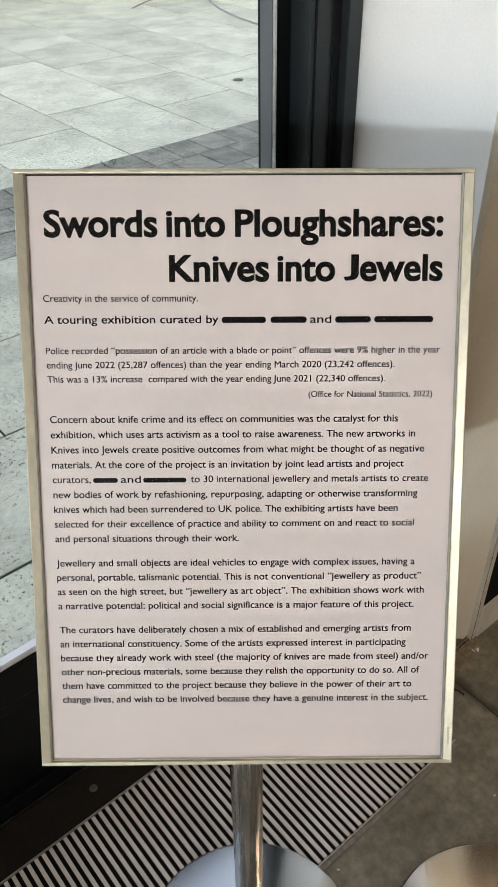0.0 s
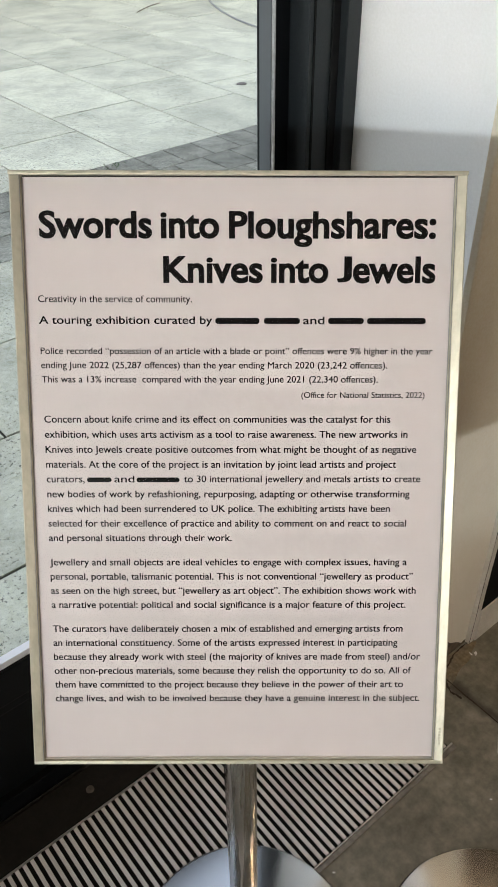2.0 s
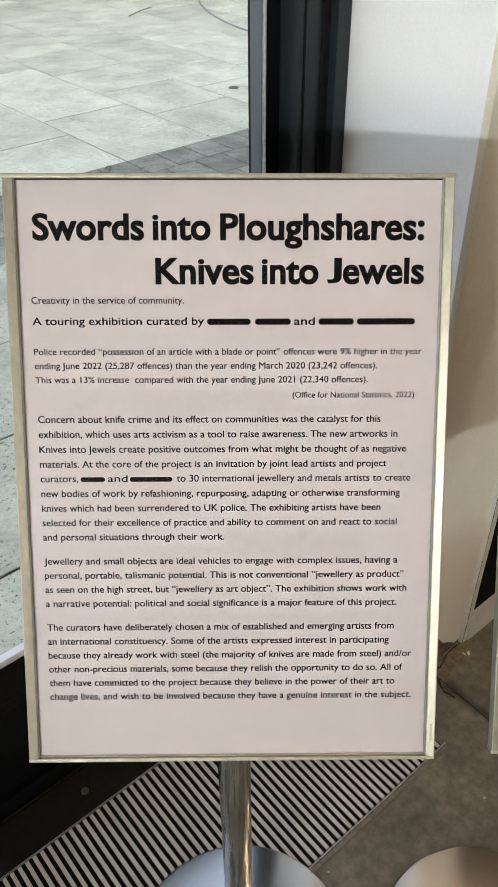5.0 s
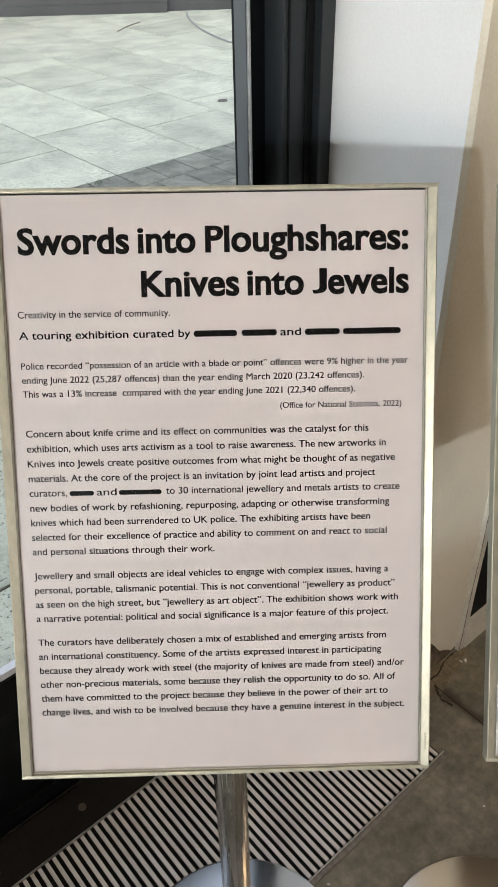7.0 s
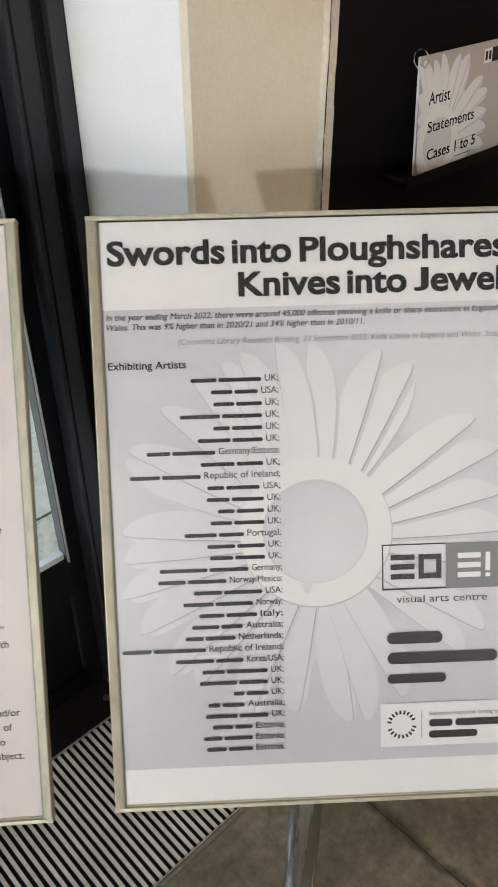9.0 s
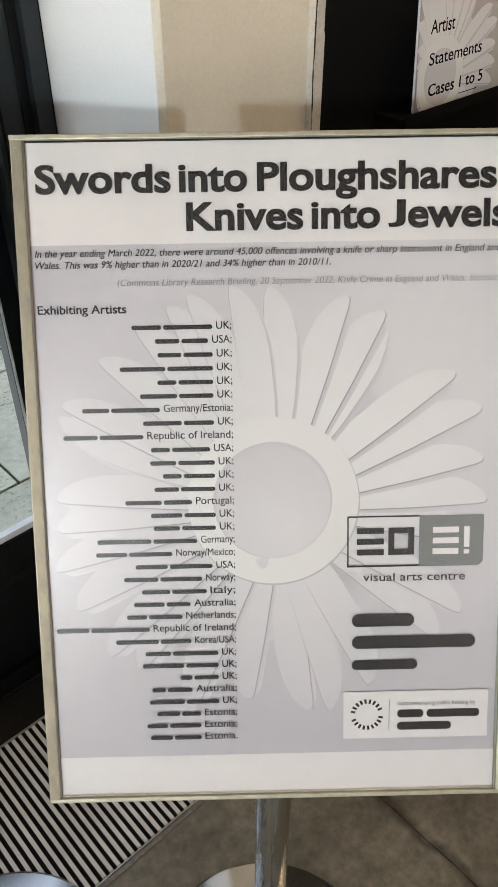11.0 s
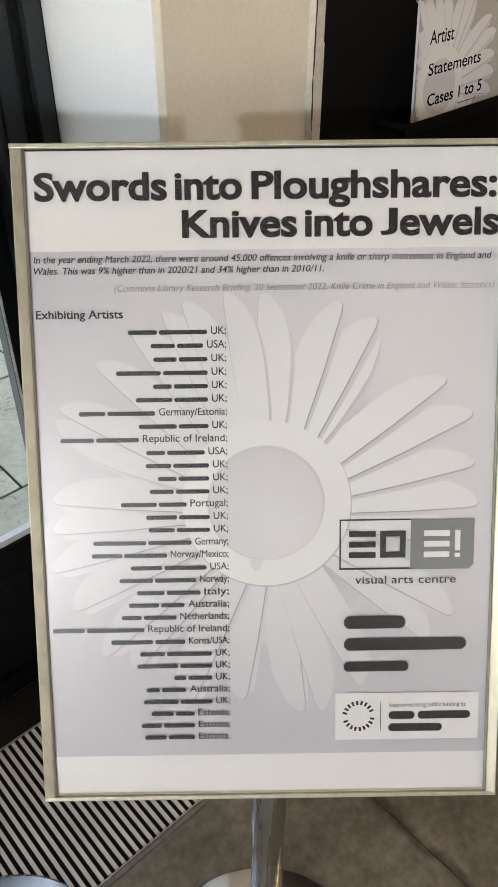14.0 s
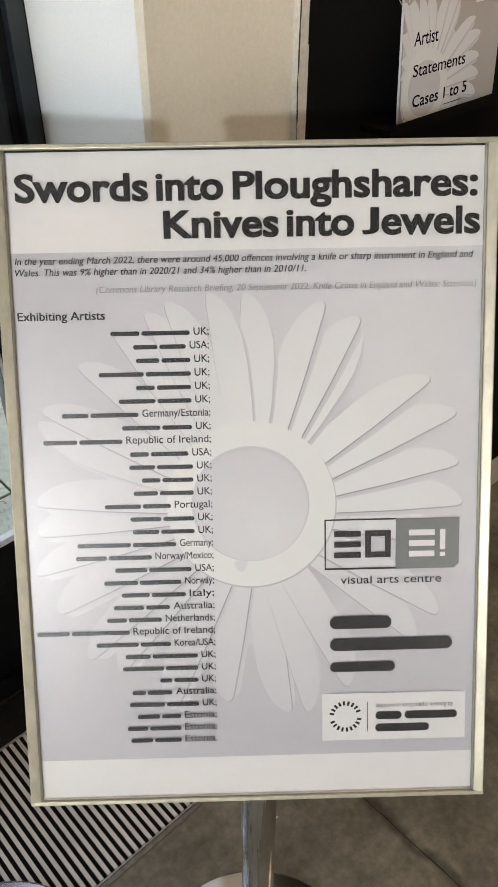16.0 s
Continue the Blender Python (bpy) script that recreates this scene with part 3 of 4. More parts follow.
def stand(x, y, frame_pose, label, poster_label, mark_side, cover_mat):
    root = tagged(new("poster_stand"), label, "poster stand", "poster stands")
    root.matrix_basis = pose(x, y, 0)
    local = pose(-x, -y, 0) @ frame_pose
    part("base_disc", lathe([(0.241, 0), (0.243, 0.003), (0.242, 0.0075), (0.238, 0.009), (0.03, 0.0095)], 96), M_DISC, root, "round satin steel base plate", smooth=True)
    part("collar", lathe([(0.036, 0.009), (0.036, 0.02), (0.033, 0.024), (0.026, 0.024)], 48), M_STEEL, root, smooth=True)
    part("pole", lathe([(0.0245, 0.012), (0.0245, 1.285)], 48), M_STEEL, root, "brushed steel pole", smooth=True)
    bracket = B(-0.05, 0.05, -0.07, 0.07, -0.012, -0.0065, 0.001)
    box(bracket, -0.012, 0.012, -0.05, 0.05, -0.055, -0.012, 0.001)
    part("bracket", bracket, M_STEEL, root, m=local)
    part("back_panel", B(-0.213, 0.213, -0.3005, 0.303, -0.006, 0.0), M_BACK, root, "grey backing board", m=local)
    for s in (-1, 1):
        a, b = s * 0.2195, s * 0.2085
        bm = bmesh.new()
        prof = [(a, -0.007), (a, 0.0076), (a - s * 0.0006, 0.0084), (a - s * 0.0012, 0.0085), (a - s * 0.0085, 0.0064), (a - s * 0.0092, 0.0060),
                (a - s * 0.0097, 0.0052), (b, 0.0040), (b, 0.003), (b + s * 0.004, 0.003), (b + s * 0.004, -0.007)]
        e0 = [bm.verts.new((u, -FOOT, w)) for u, w in prof]
        e1 = [bm.verts.new((u, 0.3045, w)) for u, w in prof]
        for i in range(len(prof)):
            j = (i + 1) % len(prof)
            bm.faces.new((e0[i], e0[j], e1[j], e1[i]))
        bm.faces.new(e0), bm.faces.new(e1)
        bmesh.ops.recalc_face_normals(bm, faces=bm.faces)
        side_rail = part("frame_side", bm, M_ALU, root, "champagne aluminium side profile", m=local)
        part("seam", B(min(a - s * 0.0099, a - s * 0.0093), max(a - s * 0.0099, a - s * 0.0093), -FOOT, 0.3045, 0.0050, 0.0063), M_STRIP, side_rail)
        if s == mark_side[0]:
            for k in range(6):
                part("stamp_bar", rect(-0.0011, 0.0011, k * 0.0033, k * 0.0033 + 0.0022, 0), M_STAMP, side_rail, m=Matrix.Translation((a - s * 0.0048, mark_side[1], 0.0079)))
    for s in (-1, 1):
        end = 0.3045 if s > 0 else FOOT
        v0, v1 = sorted((s * end, s * (end + 0.0042)))
        rail = B(-0.2200, 0.2200, v0, v1, -0.0075, 0.0092 if s > 0 else 0.0070, 0.0008)
        part("frame_rail", rail, M_ALU, root, "thin aluminium end rail", m=local)
        w0, w1 = sorted((s * (end - 0.0009), s * (end - 0.0001)))
        # dark strip paints the shadow under the top rail; the foot one is white
        part("rail_line", B(-0.2084, 0.2084, w0, w1, 0.0, 0.0036), M_INKSOFT if s > 0 else M_WHITEPRINT, root, m=local)
    poster = part("poster", B(-0.2086, 0.2086, -0.3008, 0.3034, 0.0002, 0.0008), M_PAPER, root, poster_label, m=local)
    part("cover_sheet", B(-0.2086, 0.2086, -0.3007, 0.3034, 0.0028, 0.0031), cover_mat, root, "clear glossy cover sheet", m=local).visible_shadow = False
    return root, poster


def frame_at(c, ux, vx, nx, spin=0.0):
    m = Matrix((ux, vx, nx)).transposed().to_4x4()
    return Matrix.Translation(c) @ m.to_quaternion().to_matrix().to_4x4() @ pose(0, 0, 0, 0, 0, spin)


POSE1 = frame_at((0.3099, 0.8001, 1.3413), (0.7727, -0.6347, -0.0132), (0.3199, 0.3713, 0.8716), (-0.5483, -0.6777, 0.49))
POSE2 = frame_at((0.699, 0.4798, 1.3372), (0.7507, -0.6606, 0.0163), (0.3173, 0.3821, 0.8679), (-0.5796, -0.6464, 0.4964), -0.6)

_, sheet1 = stand(0.312, 0.815, POSE1, "steel poster stand with tilted aluminium frame and text poster", "pinkish white text poster with black print", (1, -0.282), M_SHEET)
_, sheet2 = stand(0.708, 0.475, POSE2, "steel poster stand with tilted aluminium frame and picture poster", "grey and white poster with a flower of blades", (-1, 0.28), M_SHEETGLARE)
Z1, Z2, Z3, Z4, Z5, Z6 = (0.0010 + 0.0002 * k for k in range(6))

# text poster
MM = 0.001


def para(lines, u0, v, pitch, cap, mat=M_INK, poster=None, bold=0.014):
    for words, u1 in lines:
        if words:
            text(words, u0 * MM, u1 * MM, v * MM, cap * MM, mat, poster or sheet1, Z1, bold)
        v -= pitch


def heading(words, v, cap, mat, parent, z, bold):
    for word, u0, u1 in words:
        text(word, u0 * MM, u1 * MM, v, cap, mat, parent, z, bold, foot=word == "J")


heading((("Swords", -193.6, -84.5), ("into", -75.5, -19.0), ("Ploughshares:", -9.0, 192.2)), 0.2471, 0.0243, M_INK, sheet1, Z1, 0.031)
heading((("Knives", -73.5, 23.5), ("into", 32.0, 88.0), ("J", 97.0, 111.0), ("ewels", 112.6, 193.2)), 0.2045, 0.0243, M_INK, sheet1, Z1, 0.031)
text("Creativity in the service of community.", -0.1975, -0.0461, 0.1848, 0.0066, M_INK, sheet1, Z1, 0.010)
text("A touring exhibition curated by", -0.1973, -0.0263, 0.1638, 0.0074, M_INK, sheet1, Z1, 0.018)
text("and", 0.0642, 0.0849, 0.1636, 0.0074, M_INK, sheet1, Z1, 0.018)
for a, b in ((-23, 20.6), (25.1, 60.8), (88.8, 124.1), (127.4, 185.7)):
    bar(a * MM, b * MM, 0.1637, 0.0062, M_INK, sheet1, Z1)
para((("Police recorded \u201cpossession of an article with a blade or point\u201d offences were 9% higher in the year", 193.5),
      ("ending June 2022 (25,287 offences) than the year ending March 2020 (23,242 offences).", 148.7),
      ("This was a 13% increase  compared with the year ending June 2021 (22,340 offences).", 139.5)), -197, 133.9, 14.1, 6.5, bold=0.009)
text("(Office for National Statistics, 2022)", 0.0631, 0.1871, 0.0902, 0.0059, M_INK, sheet1, Z1, 0.008)
para((("Concern about knife crime and its effect on communities was the catalyst for this", 153.4),
      ("exhibition, which uses arts activism as a tool to raise awareness. The new artworks in", 171.2),
      ("Knives into Jewels create positive outcomes from what might be thought of as negative", 180.7),
      ("materials. At the core of the project is an invitation by joint lead artists and project", 160.6),
      ("", 0),
      ("new bodies of work by refashioning, repurposing, adapting or otherwise transforming", 175.4),
      ("knives which had been surrendered to UK police. The exhibiting artists have been", 155.5),
      ("selected for their excellence of practice and ability to comment on and react to social", 172.8),
      ("and personal situations through their work.", -7.5)), -196, 65.1, 15.45, 7.0)
text("curators,", -0.196, -0.1575, 0.0035, 0.007, M_INK, sheet1, Z1, 0.010)
text("and", -0.127, -0.1067, 0.0035, 0.007, M_INK, sheet1, Z1, 0.010)
text("to 30 international jewellery and metals artists to create", -0.0559, 0.1859, 0.0036, 0.007, M_INK, sheet1, Z1, 0.010)
for a, b in ((-155, -130), (-104.3, -60.5)):
    bar(a * MM, b * MM, 0.0036, 0.0050, M_INK, sheet1, Z1)
para((("Jewellery and small objects are ideal vehicles to engage with complex issues, having a", 174.7),
      ("personal, portable, talismanic potential. This is not conventional \u201cjewellery as product\u201d", 181.7),
      ("as seen on the high street, but \u201cjewellery as art object\u201d. The exhibition shows work with", 185.1),
      ("a narrative potential: political and social significance is a major feature of this project.", 174.9)), -196, -84.6, 15.45, 7.1)
para((("The curators have deliberately chosen a mix of established and emerging artists from", 172.7),
      ("an international constituency. Some of the artists expressed interest in participating", 167.8),
      ("because they already work with steel (the majority of knives are made from steel) and/or", 192.3),
      ("other non-precious materials, some because they relish the opportunity to do so. All of", 183.1),
      ("them have committed to the project because they believe in the power of their art to", 175.1),
      ("change lives, and wish to be involved because they have a genuine interest in the subject.", 193.2)), -195.7, -157.4, 15.62, 7.2)


# picture poster
def blade(cx, cy, angle, r0, r1, half, z, mat, parent, shift=(0, 0), m=None, flip=1):
    """One printed knife blade that points outward from the disc."""
    pts = []
    for f, w in ((0, -0.8), (0.5, -0.92), (0.93, -0.92), (0.985, -0.86), (1.0, -0.68), (0.988, -0.42), (0.955, -0.1), (0.89, 0.3), (0.79, 0.65), (0.66, 0.88), (0.5, 0.96), (0.2, 0.9), (0, 0.75)):
        r, t = r0 + (r1 - r0) * f, flip * w * half
        a = radians(angle)
        pts.append((cx + r * math.cos(a) - t * math.sin(a) + shift[0], cy + r * math.sin(a) + t * math.cos(a) + shift[1]))
    return part("blade_print", sheet(pts, z), mat, parent, m=m)


def flower(cx, cy, scale, clip, parent, m=None):
    # heading in degrees and length in millimetres of each blade
    blades = ((108, 200), (97, 197), (87, 193), (73, 196), (63, 197), (57, 197), (38, 200), (27, 206), (14, 195), (3, 196), (-9, 196), (-29, 206), (-38, 204), (-60, 201), (-73, 212), (-84, 208), (-101, 194), (-115, 215), (-132, 204), (-140, 214), (-155, 209), (-166, 211), (-177, 210), (175, 208), (160, 208), (151, 209), (136, 202), (123, 200), (114, 199))
    angles = [a for a, _ in blades]
    shade = [(cx + 0.135 * scale * math.cos(math.pi * q / 32), cy + 0.135 * scale * math.sin(math.pi * q / 32)) for q in range(64)]
    part("root_shade", sheet([(min(max(px, clip[0]), clip[1]), min(max(py, clip[2]), clip[3])) for px, py in shade], 0.00121), M_ROOTSHADE, parent, m=m)
    random.seed(7)
    order = sorted(angles, key=lambda q: -abs((q - 95 + 180) % 360 - 180))
    for k, (a, length) in enumerate(blades):
        tip = scale * length * MM
        while not (clip[0] < cx + tip * math.cos(radians(a)) < clip[1] and clip[2] < cy + tip * math.sin(radians(a)) < clip[3]):
            tip *= 0.95
        root, half = scale * 0.068, scale * random.uniform(0.0150, 0.0178)
        flip = -1 if math.cos(radians(a)) < -0.1 else 1
        if k in (2, 5, 15, 24):
            flip = -flip
        # the upper blades lie on the lower ones, each with its own printed shade
        z = 0.00122 + 0.000032 * order.index(a)
        swing = -0.77 * math.cos(radians(a)) - 0.63 * math.sin(radians(a))
        for d, mat, part_z in ((2.0, M_FAINTSHADE, 0.0), (1.35, M_SOFTSHADE, 0.000005), (0.7, M_PETALSHADE, 0.00001)):
            blade(cx, cy, a + swing * d * 0.9, root, tip * (0.995 - 0.02 * d), half, z + part_z, mat, parent, (0.0006 * d * scale, -0.0008 * d * scale), m, flip)
        blade(cx, cy, a - 0.25 * flip, root, tip, half, z + 0.000016, M_PETALLINE, parent, (0.0004 * scale, -0.0005 * scale), m, flip)
        blade(cx, cy, a, root, tip * 0.998, half, z + 0.000024, M_PETAL, parent, (0, 0), m, flip)
        if k in (2, 5, 8, 13):
            side = {2: 1, 5: 1, 8: -1, 13: -1}[k]
            for q in range(22):
                r = root + (tip - root) * (0.26 + 0.026 * q)
                ang = radians(a)
                tx, ty = cx + r * math.cos(ang) + side * half * 0.9 * math.sin(ang), cy + r * math.sin(ang) - side * half * 0.9 * math.cos(ang)
                d = 0.0009 * scale
                part("serration", sheet([(tx - d, ty - d), (tx + d, ty - d * 0.6), (tx + d * 0.2, ty + d)], z + 0.000028), M_PETALSHADE if q % 2 else M_WHITEPRINT, parent, m=m)
    for rad, z, mat, off in ((0.0785, 0.00222, M_PETALSHADE, (0.0006, -0.0012)), (0.078, 0.00225, M_RING, (0, 0)), (0.0545, 0.00229, M_FAINTSHADE, (-0.0006, 0.0008)),
                             (0.052, 0.00233, M_HOLE, (0.0, -0.001))):
        rad *= scale
        pts = [(cx + off[0] * scale + rad * math.cos(2 * math.pi * q / 64), cy + off[1] * scale + rad * math.sin(2 * math.pi * q / 64)) for q in range(64)]
        if clip[0] > cx - rad or clip[2] > cy - rad:
            pts = [(max(px, clip[0]), max(py, clip[2])) for px, py in pts]
        part("disc_print", sheet(pts, z), mat, parent, m=m)


part("print_area", rect(-0.2086, 0.2086, 0.2184, 0.3033, Z1), M_WHITEPRINT, sheet2, "white title band")
part("print_area", rect(-0.2086, 0.2086, -0.3006, -0.2616, Z1), M_WHITEPRINT, sheet2, "white foot band")
part("print_area", rect(-0.2086, 0.2086, -0.2616, 0.2184, Z1), M_BG, sheet2, "lilac grey picture ground")
flower(-0.001, -0.0122, 1.0, (-0.206, 0.206, -0.25, 0.20), sheet2)
ZT = Z6 + 0.0004
tab = [(-0.0115 + 0.006 * math.cos(q * math.pi / 12), -0.0655 - 0.0105 * math.sin(q * math.pi / 12)) for q in range(13)]
part("disc_print", sheet(tab, 0.00236), M_HOLE, sheet2)
heading((("Swords", -201.1, -86.0), ("into", -78.5, -20.5), ("Ploughshares:", -11.5, 202.4)), 0.2618, 0.0225, M_INKSOFT, sheet2, ZT, 0.032)
heading((("Knives", -73.0, 27.5), ("into", 35.0, 94.0), ("J", 101.5, 116.0), ("ewels", 118.5, 205.2)), 0.2295, 0.0225, M_INKSOFT, sheet2, ZT, 0.032)
text("In the year ending March 2022, there were around 45,000 offences involving a knife or sharp instrument in England and", -0.2050, 0.2001, 0.2083, 0.0058, M_INKSOFT, sheet2, ZT, 0.008, 0.22)
text("Wales. This was 9% higher than in 2020/21 and 34% higher than in 2010/11.", -0.2052, 0.0515, 0.1985, 0.0058, M_INKSOFT, sheet2, ZT, 0.008, 0.22)
text("(Commons Library Research Briefing, 20 September 2022, Knife Crime in England and Wales: Statistics)", -0.1347, 0.2034, 0.1828, 0.0058, M_INKGREY, sheet2, ZT, 0.0, 0.22)
text("Exhibiting Artists", -0.2052, -0.1281, 0.1596, 0.0072, M_INKSOFT, sheet2, ZT, 0.020)
PLACES = ("UK;|USA;|UK;|UK;|UK;|UK;|Germany/Estonia;|UK;|Republic of Ireland;|USA;|UK;|UK;|UK;|Portugal;|UK;|UK;|Germany;|Norway/Mexico;|USA;|Norway;|Italy;|"
          "Australia;|Netherlands;|Republic of Ireland;|Korea/USA;|UK;|UK;|UK;|Australia;|UK;|Estonia;|Estonia;|Estonia.").split("|")
STARTS = (124, 104, 102, 136, 103, 119, 171, 117, 189, 111, 112, 101, 109, 136, 113, 111, 163, 165, 129, 140, 124, 132, 139, 205, 150, 123, 126, 91, 118, 121, 114, 124, 121)
FIRST = (0.38, 0.48, 0.45, 0.5, 0.36, 0.52, 0.36, 0.56, 0.44, 0.34, 0.42, 0.38, 0.42, 0.56, 0.5, 0.44, 0.55, 0.42, 0.43, 0.45, 0.45, 0.56, 0.38, 0.36, 0.58, 0.36, 0.56, 0.34, 0.36, 0.52, 0.54, 0.4, 0.45)
for k, (place, start, share) in enumerate(zip(PLACES, STARTS, FIRST)):
    v, right = 0.1447 - k * 0.012153, -0.0362 - 0.00006 * k
    width = 0.00385 * len(place) + (0.0018 if place.isupper() or len(place) < 5 else 0)
    text(place, right - width, right, v, 0.0067, M_INK, sheet2, ZT, 0.008)
    u0, u1 = -start * MM, right - width - 0.0035
    cut = u0 + (u1 - u0) * share
    bar(u0, cut - 0.0009, v, 0.0040, M_INKSOFT, sheet2, ZT)
    bar(cut + 0.0009, u1, v, 0.0040, M_INKSOFT, sheet2, ZT)

# emblem blocks in the corner of the picture
for u0, u1, v0, v1 in ((0.0665, 0.133, -0.0290, -0.0276), (0.0665, 0.133, -0.0763, -0.0745), (0.0665, 0.0679, -0.0763, -0.0290)):
    part("emblem_line", rect(u0, u1, v0, v1, ZT), M_INKSOFT, sheet2)
em = [(0.133, -0.0765), (0.188, -0.0765), (0.1925, -0.072), (0.1925, -0.028), (0.133, -0.028)]
part("emblem_block", sheet(em, ZT), M_MIDGREY, sheet2)


def emblem(u, v, w, h, mat, z, ring):
    t = 0.0056
    rows = [(u, u + w, v + h - t, v + h), (u, u + w, v, v + t)]
    rows += [(u, u + t, v + t, v + h - t), (u + w - t, u + w, v + t, v + h - t)] if ring else [(u, u + w, v + (h - t) / 2, v + (h + t) / 2)]
    for r in rows:
        part("emblem_bar", rect(*r, z), mat, sheet2)


emblem(0.0755, -0.0650, 0.025, 0.026, M_INKSOFT, ZT, False)
emblem(0.1045, -0.0650, 0.024, 0.026, M_INKSOFT, ZT, True)
emblem(0.1455, -0.0650, 0.024, 0.026, M_WHITEPRINT, ZT + 0.0002, False)
part("emblem_bar", rect(0.1745, 0.1795, -0.0585, -0.039, ZT + 0.0002), M_WHITEPRINT, sheet2)
part("emblem_bar", rect(0.1745, 0.1795, -0.0650, -0.0610, ZT + 0.0002), M_WHITEPRINT, sheet2)
text("visual arts centre", 0.0815, 0.1764, -0.0900, 0.0075, M_INKSOFT, sheet2, ZT, 0.004)
for u0, u1, v, h in ((0.0712, 0.1295, -0.1345, 0.0125), (0.0714, 0.1876, -0.1563, 0.0125), (0.0712, 0.1332, -0.1774, 0.0098)):
    bar(u0, u1, v, h, M_INKSOFT, sheet2, ZT)
part("print_area", rect(0.0634, 0.2016, -0.2472, -0.1995, ZT - 0.0001), M_WHITEPRINT, sheet2, "white panel for a printed emblem")
for k in range(20):
    a = 2 * math.pi * k / 20 + 0.1
    if k in (0, 10):
        continue
    part("emblem_bar", rect(-0.0011, 0.0011, -0.0022, 0.0022, 0), M_INKSOFT, sheet2, m=Matrix.Translation((0.0858 + 0.0135 * math.cos(a), -0.2228 + 0.0135 * math.sin(a), ZT + 0.0001)) @ pose(0, 0, 0, 0, 0, math.degrees(a) - 90))
part("emblem_line", rect(0.1068, 0.1074, -0.2385, -0.2085, ZT + 0.0001), M_INKSOFT, sheet2)
text("Supported using public funding by", 0.115, 0.1897, -0.2138, 0.0042, M_INKSOFT, sheet2, ZT + 0.0001)
bar(0.1149, 0.1400, -0.2265, 0.0082, M_INKSOFT, sheet2, ZT + 0.0001)
bar(0.1430, 0.1936, -0.2265, 0.0082, M_INKSOFT, sheet2, ZT + 0.0001)
bar(0.1148, 0.1667, -0.2391, 0.0082, M_INKSOFT, sheet2, ZT + 0.0001)

# ---------------------------------------------------------------- booklet on the black wall
ledge = tagged(new("book_ledge"), "slim black ledge fixed to the black wall", "shelf")
part("shelf", B(1.485, 1.90, 0.966, 1.0325, 1.378, 1.3905, 0.0015), M_BLACKWALL, ledge)
part("lip", B(1.485, 1.90, 0.962, 0.9655, 1.378, 1.3985, 0.001), M_BLACKWALL, ledge)
BOOK = pose(1.524, 0.976, 1.3915, 86, 0, 0)
book = tagged(new("booklet"), "ring bound booklet of artist statements standing on the black ledge", "booklet")
book.matrix_basis = BOOK
part("page_block", B(0.001, 0.295, 0.001, 0.209, -0.006, -0.0006), M_WHITEPRINT, book)
cover = part("cover", B(0, 0.297, 0, 0.21, -0.0006, 0), M_COVER, book, "grey printed cover with a flower of blades")
flower(0.068, 0.050, 0.86, (0.001, 0.296, 0.001, 0.2095), cover)
BZ = ZT
text("Artist", 0.030, 0.098, 0.124, 0.0215, M_INK, cover, BZ, 0.010)
text("Statements", 0.032, 0.188, 0.074, 0.0195, M_INK, cover, BZ, 0.010)
text("Cases 1 to 5", 0.035, 0.200, 0.023, 0.0195, M_INK, cover, BZ, 0.020)
part("underline", rect(0.128, 0.185, 0.0115, 0.0130, BZ), M_INK, cover)
part("emblem_block", rect(0.205, 0.233, 0.172, 0.198, BZ), M_WHITEPRINT, cover)
part("emblem_bar", rect(0.2095, 0.2175, 0.177, 0.193, BZ + 0.0002), M_INKSOFT, cover)
part("emblem_bar", rect(0.2215, 0.2295, 0.177, 0.193, BZ + 0.0002), M_INKSOFT, cover)
part("emblem_block", rect(0.233, 0.262, 0.172, 0.198, BZ), M_INKSOFT, cover)
ringbm = bmesh.new()
for k in range(28):
    a0, a1 = 2 * math.pi * k / 28, 2 * math.pi * (k + 1) / 28
    row = []
    for a in (a0, a1):
        c = Vector((0, 0.016 * math.sin(a), 0.016 * math.cos(a)))
        row.append([ringbm.verts.new(c + Vector((0.0013 * math.cos(b), 0.0013 * math.sin(b) * math.sin(a), 0.0013 * math.sin(b) * math.cos(a)))) for b in (2 * math.pi * q / 8 for q in range(8))])
    for q in range(8):
        ringbm.faces.new((row[0][q], row[0][(q + 1) % 8], row[1][(q + 1) % 8], row[1][q]))
part("binder_ring", ringbm, M_STEEL, book, "steel binder ring", pose(0.008, 0.205, -0.005), smooth=True)

finish_texts()

# ---------------------------------------------------------------- outside ground and paving
structure("ground", B(-120, 120, 1.5, 160, -0.3, -0.02), M_ASPHALT, "dark ground reaching to the distance")
structure("bedding", B(-9, 14, 1.5, 13.4, -0.1, -0.007), M_GROUND, "sandy bedding in the paving joints")
structure("sill_stone", B(-5, 1.6, 1.47, 1.62, -0.2, 0.0), M_FRAME, "dark metal sill under the glazing")

M_RENDER = material("dark_render", (0.055, 0.055, 0.055), 0.85, vary=0.3, scale=1.5, bump=0.3, fine=30)
opposite = tagged(new("building"), "dark rendered building across the pavement", "building")
opposite.matrix_basis = pose(5.54, 11.13, 0, 0, 0, -38)
part("wall", B(-20, 1.75, 0, 0.5, -0.02, 4.5), M_RENDER, opposite)
part("wall", B(1.75, 3.2, 0.08, 0.5, -0.02, 4.5), M_RENDER, opposite)
part("plinth", B(-20, 1.75, -0.03, 0, -0.02, 0.12, 0.005), M_RENDER, opposite)

pave = tagged(new("pavement"), "pale stone slab pavement with a band of grey blocks", "pavement", kind="structure")
SLAB_X, GAP = 0.77, 0.011


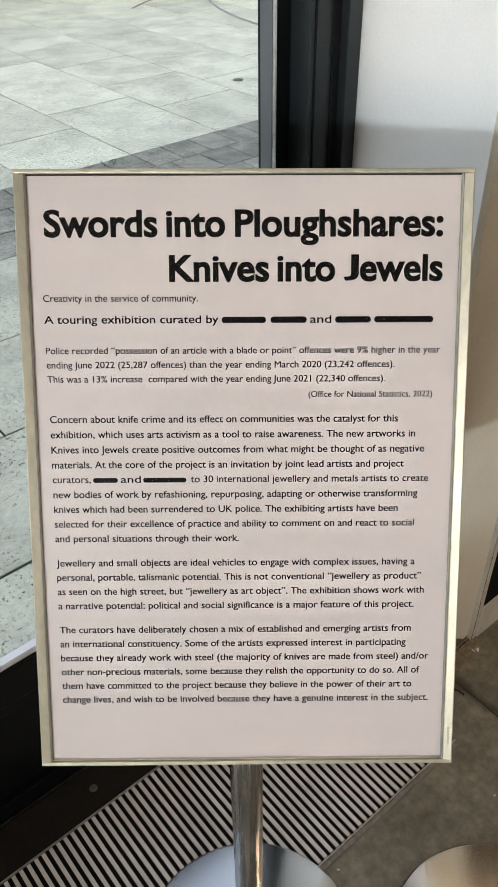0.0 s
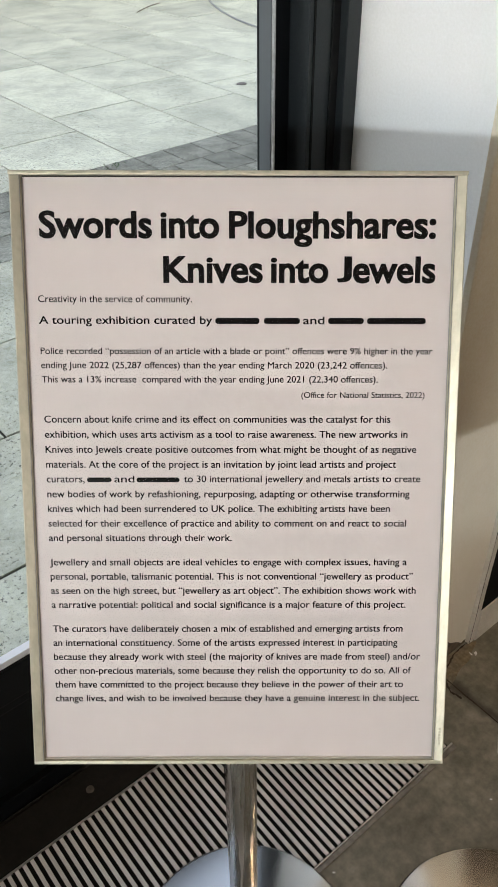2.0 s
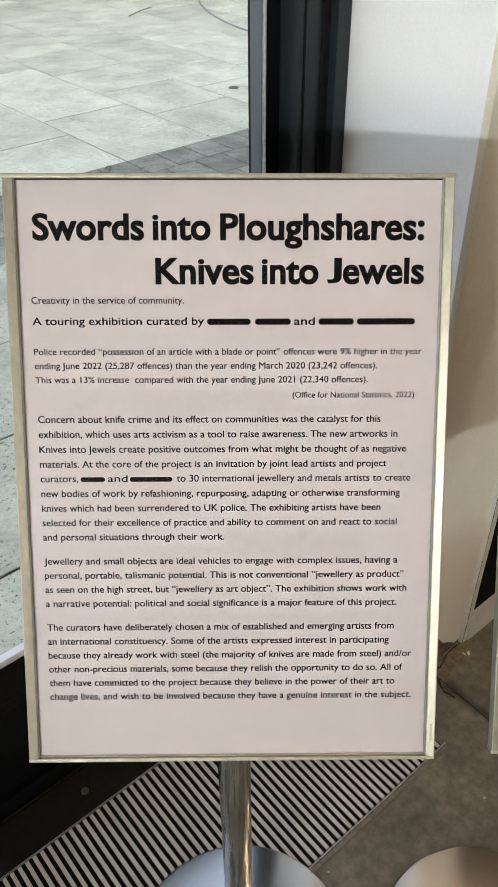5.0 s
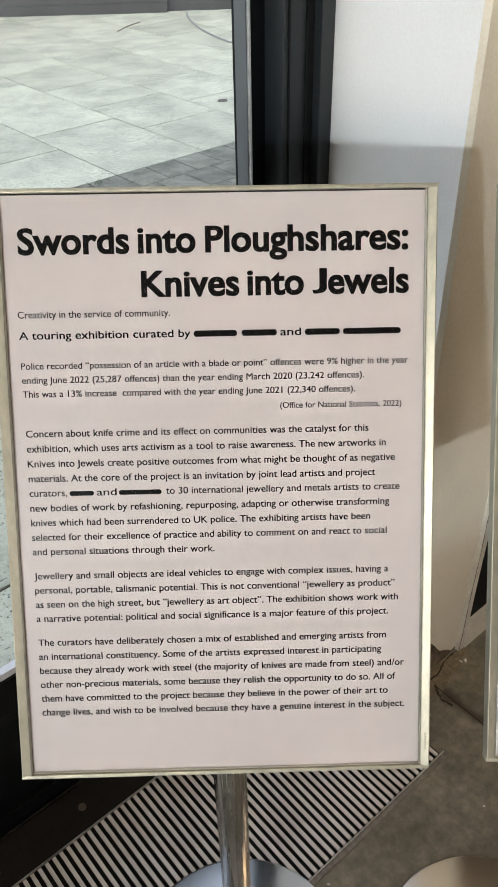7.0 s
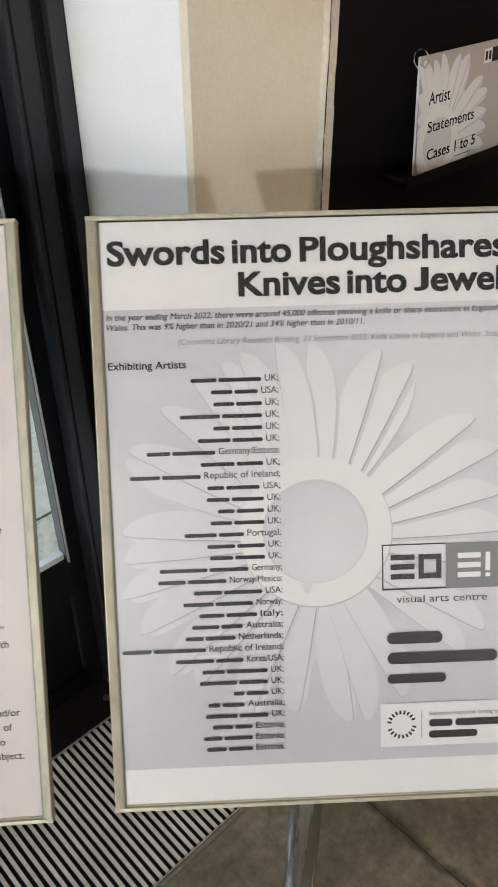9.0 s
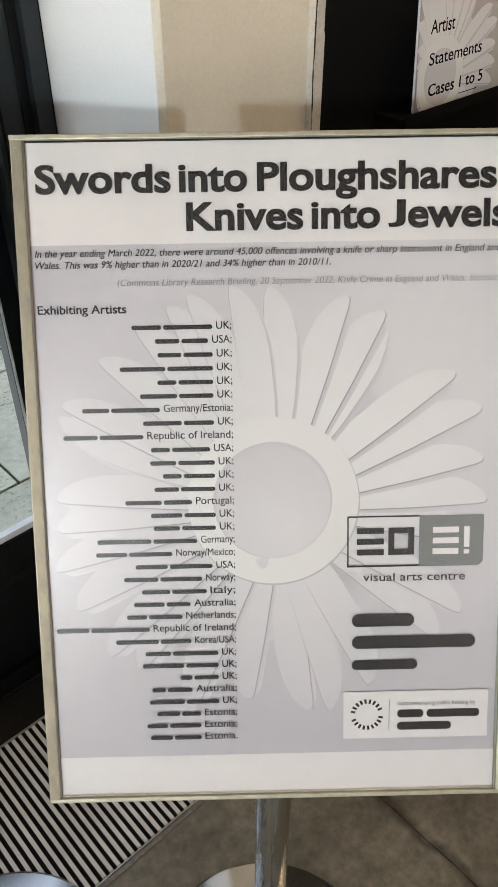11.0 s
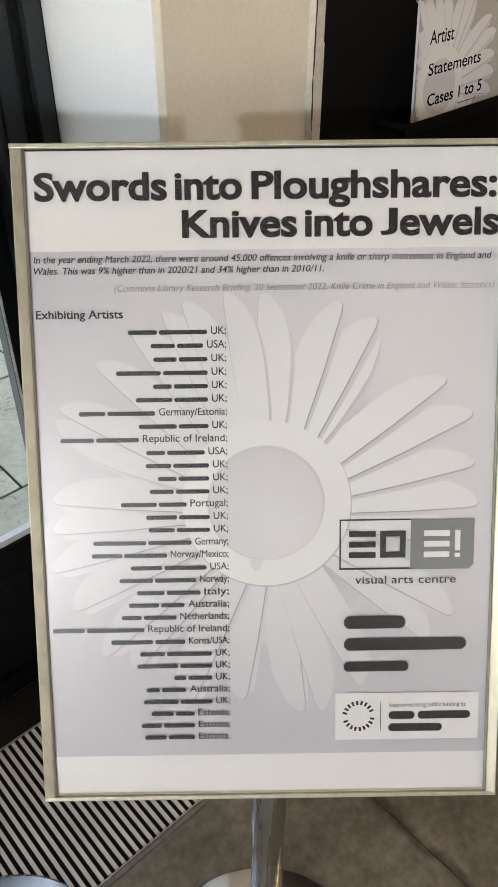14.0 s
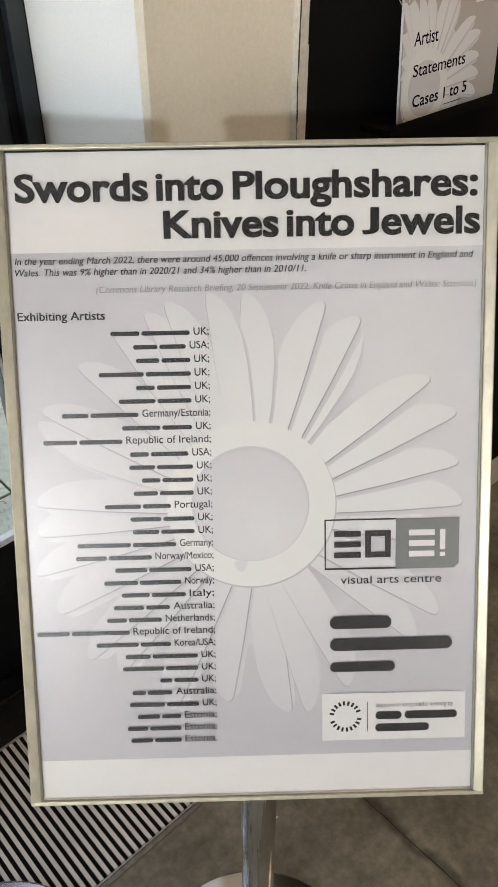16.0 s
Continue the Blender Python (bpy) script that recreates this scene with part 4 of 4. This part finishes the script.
def piece(sx, sy, b):
    bm = B(-sx / 2, sx / 2, -sy / 2, sy / 2, -0.05, 0.0)
    bmesh.ops.bevel(bm, geom=[e for e in bm.edges if all(v.co.z > -0.01 for v in e.verts)], offset=b, segments=1, affect="EDGES")
    return bm


random.seed(11)


def lay(name, bm, mat, spots):
    base = None
    for x, y in spots:
        m = pose(x, y, random.uniform(-0.0015, 0.001), random.uniform(-0.12, 0.12), random.uniform(-0.12, 0.12), random.uniform(-0.15, 0.15))
        if base is None:
            base = part(name, bm, mat, pave, m=m)
        else:
            ob = new(name, base.data)
            ob.parent = pave
            ob.matrix_basis = m


far = []
for c in range(-6, 9):
    y = 5.53 + (0.4 if c % 2 else 0.0)
    x = 2.86 + (c + 0.5) * SLAB_X
    while y < 12.6:
        far.append((x, y + 0.4))
        y += 0.81
lay("slab", piece(SLAB_X - GAP, 0.81 - GAP, 0.0008), M_SLAB, far)
lay("slab", piece(SLAB_X - GAP, 0.40 - GAP, 0.0008), M_SLAB, [(2.86 + (c + 0.5) * SLAB_X, 5.335) for c in range(-6, 9) if not c % 2])
lay("slab", piece(SLAB_X - GAP, 0.79 - GAP, 0.0008), M_SLAB, [(2.86 + (c + 0.5) * SLAB_X, 5.53) for c in range(-6, 9) if c % 2])
lay("slab", piece(SLAB_X - GAP, 0.655 - GAP, 0.001), M_SLAB, [(0.74 + (c + 0.5 + 0.5 * (r % 2)) * SLAB_X, 1.81 + r * 0.655) for c in range(-3, 7) for r in range(3)])
lay("slab", piece(SLAB_X - GAP, 0.765 - GAP, 0.001), M_SLAB, [(0.39 + (c + 1.0) * SLAB_X, 3.828) for c in range(-3, 7)])
lay("block_paver", piece(0.231, 0.300, 0.003), M_PAVER, [(-1.6 + k * 0.241 + (0.12 if r % 2 else 0), 4.367 + r * 0.310) for k in range(40) for r in range(3)])

stud = tagged(part("ground_stud", lathe([(0.045, 0.0), (0.045, 0.004), (0.036, 0.006), (0.02, 0.003)], 24), M_BRASS), "small round metal stud set in the paving", "stud")
stud.matrix_basis = pose(4.62, 6.11, 0.001)

cable = bpy.data.curves.new("ground_cable", "CURVE")
cable.dimensions, cable.bevel_depth, cable.resolution_u = "3D", 0.009, 6
sp = cable.splines.new("BEZIER")
way = ((7.0, 9.75, 0.012), (6.72, 9.3, 0.012), (6.34, 8.4, 0.012), (6.18, 7.63, 0.012), (6.15, 7.2, 0.012))
sp.bezier_points.add(len(way) - 1)
for p, w in zip(sp.bezier_points, way):
    p.co, p.handle_left_type, p.handle_right_type = w, "AUTO", "AUTO"
cable.materials.append(M_BACK)
tagged(new("ground_cable", cable), "dark cable lying across the pale paving", "cable")

twig = bpy.data.curves.new("twig", "CURVE")
twig.dimensions, twig.bevel_depth, twig.resolution_u = "3D", 0.006, 6
sp = twig.splines.new("BEZIER")
way = ((5.68, 9.38, 0.012), (5.98, 9.57, 0.016), (6.18, 9.64, 0.02))
sp.bezier_points.add(len(way) - 1)
for p, w in zip(sp.bezier_points, way):
    p.co, p.handle_left_type, p.handle_right_type = w, "AUTO", "AUTO"
twig.materials.append(M_SCREED)
tagged(new("twig", twig), "bent brown twig lying on the pale paving", "twig")

random.seed(5)
weed = bmesh.new()
for k in range(16):
    cx, cy = 2.66 + random.gauss(0, 0.06), 5.08 + random.gauss(0, 0.02)
    a, l = random.uniform(0, 6.28), random.uniform(0.010, 0.022)
    ex, ey = math.cos(a) * l, math.sin(a) * l
    weed.faces.new([weed.verts.new(v) for v in ((cx, cy, 0.0), (cx + ex * 0.5 - ey * 0.25, cy + ey * 0.5 + ex * 0.25, 0.012), (cx + ex, cy + ey, 0.016), (cx + ex * 0.5 + ey * 0.25, cy + ey * 0.5 - ex * 0.25, 0.012))])
tagged(part("weeds", weed, M_LEAF), "small green weeds in the paving joint", "weeds", kind="stuff")
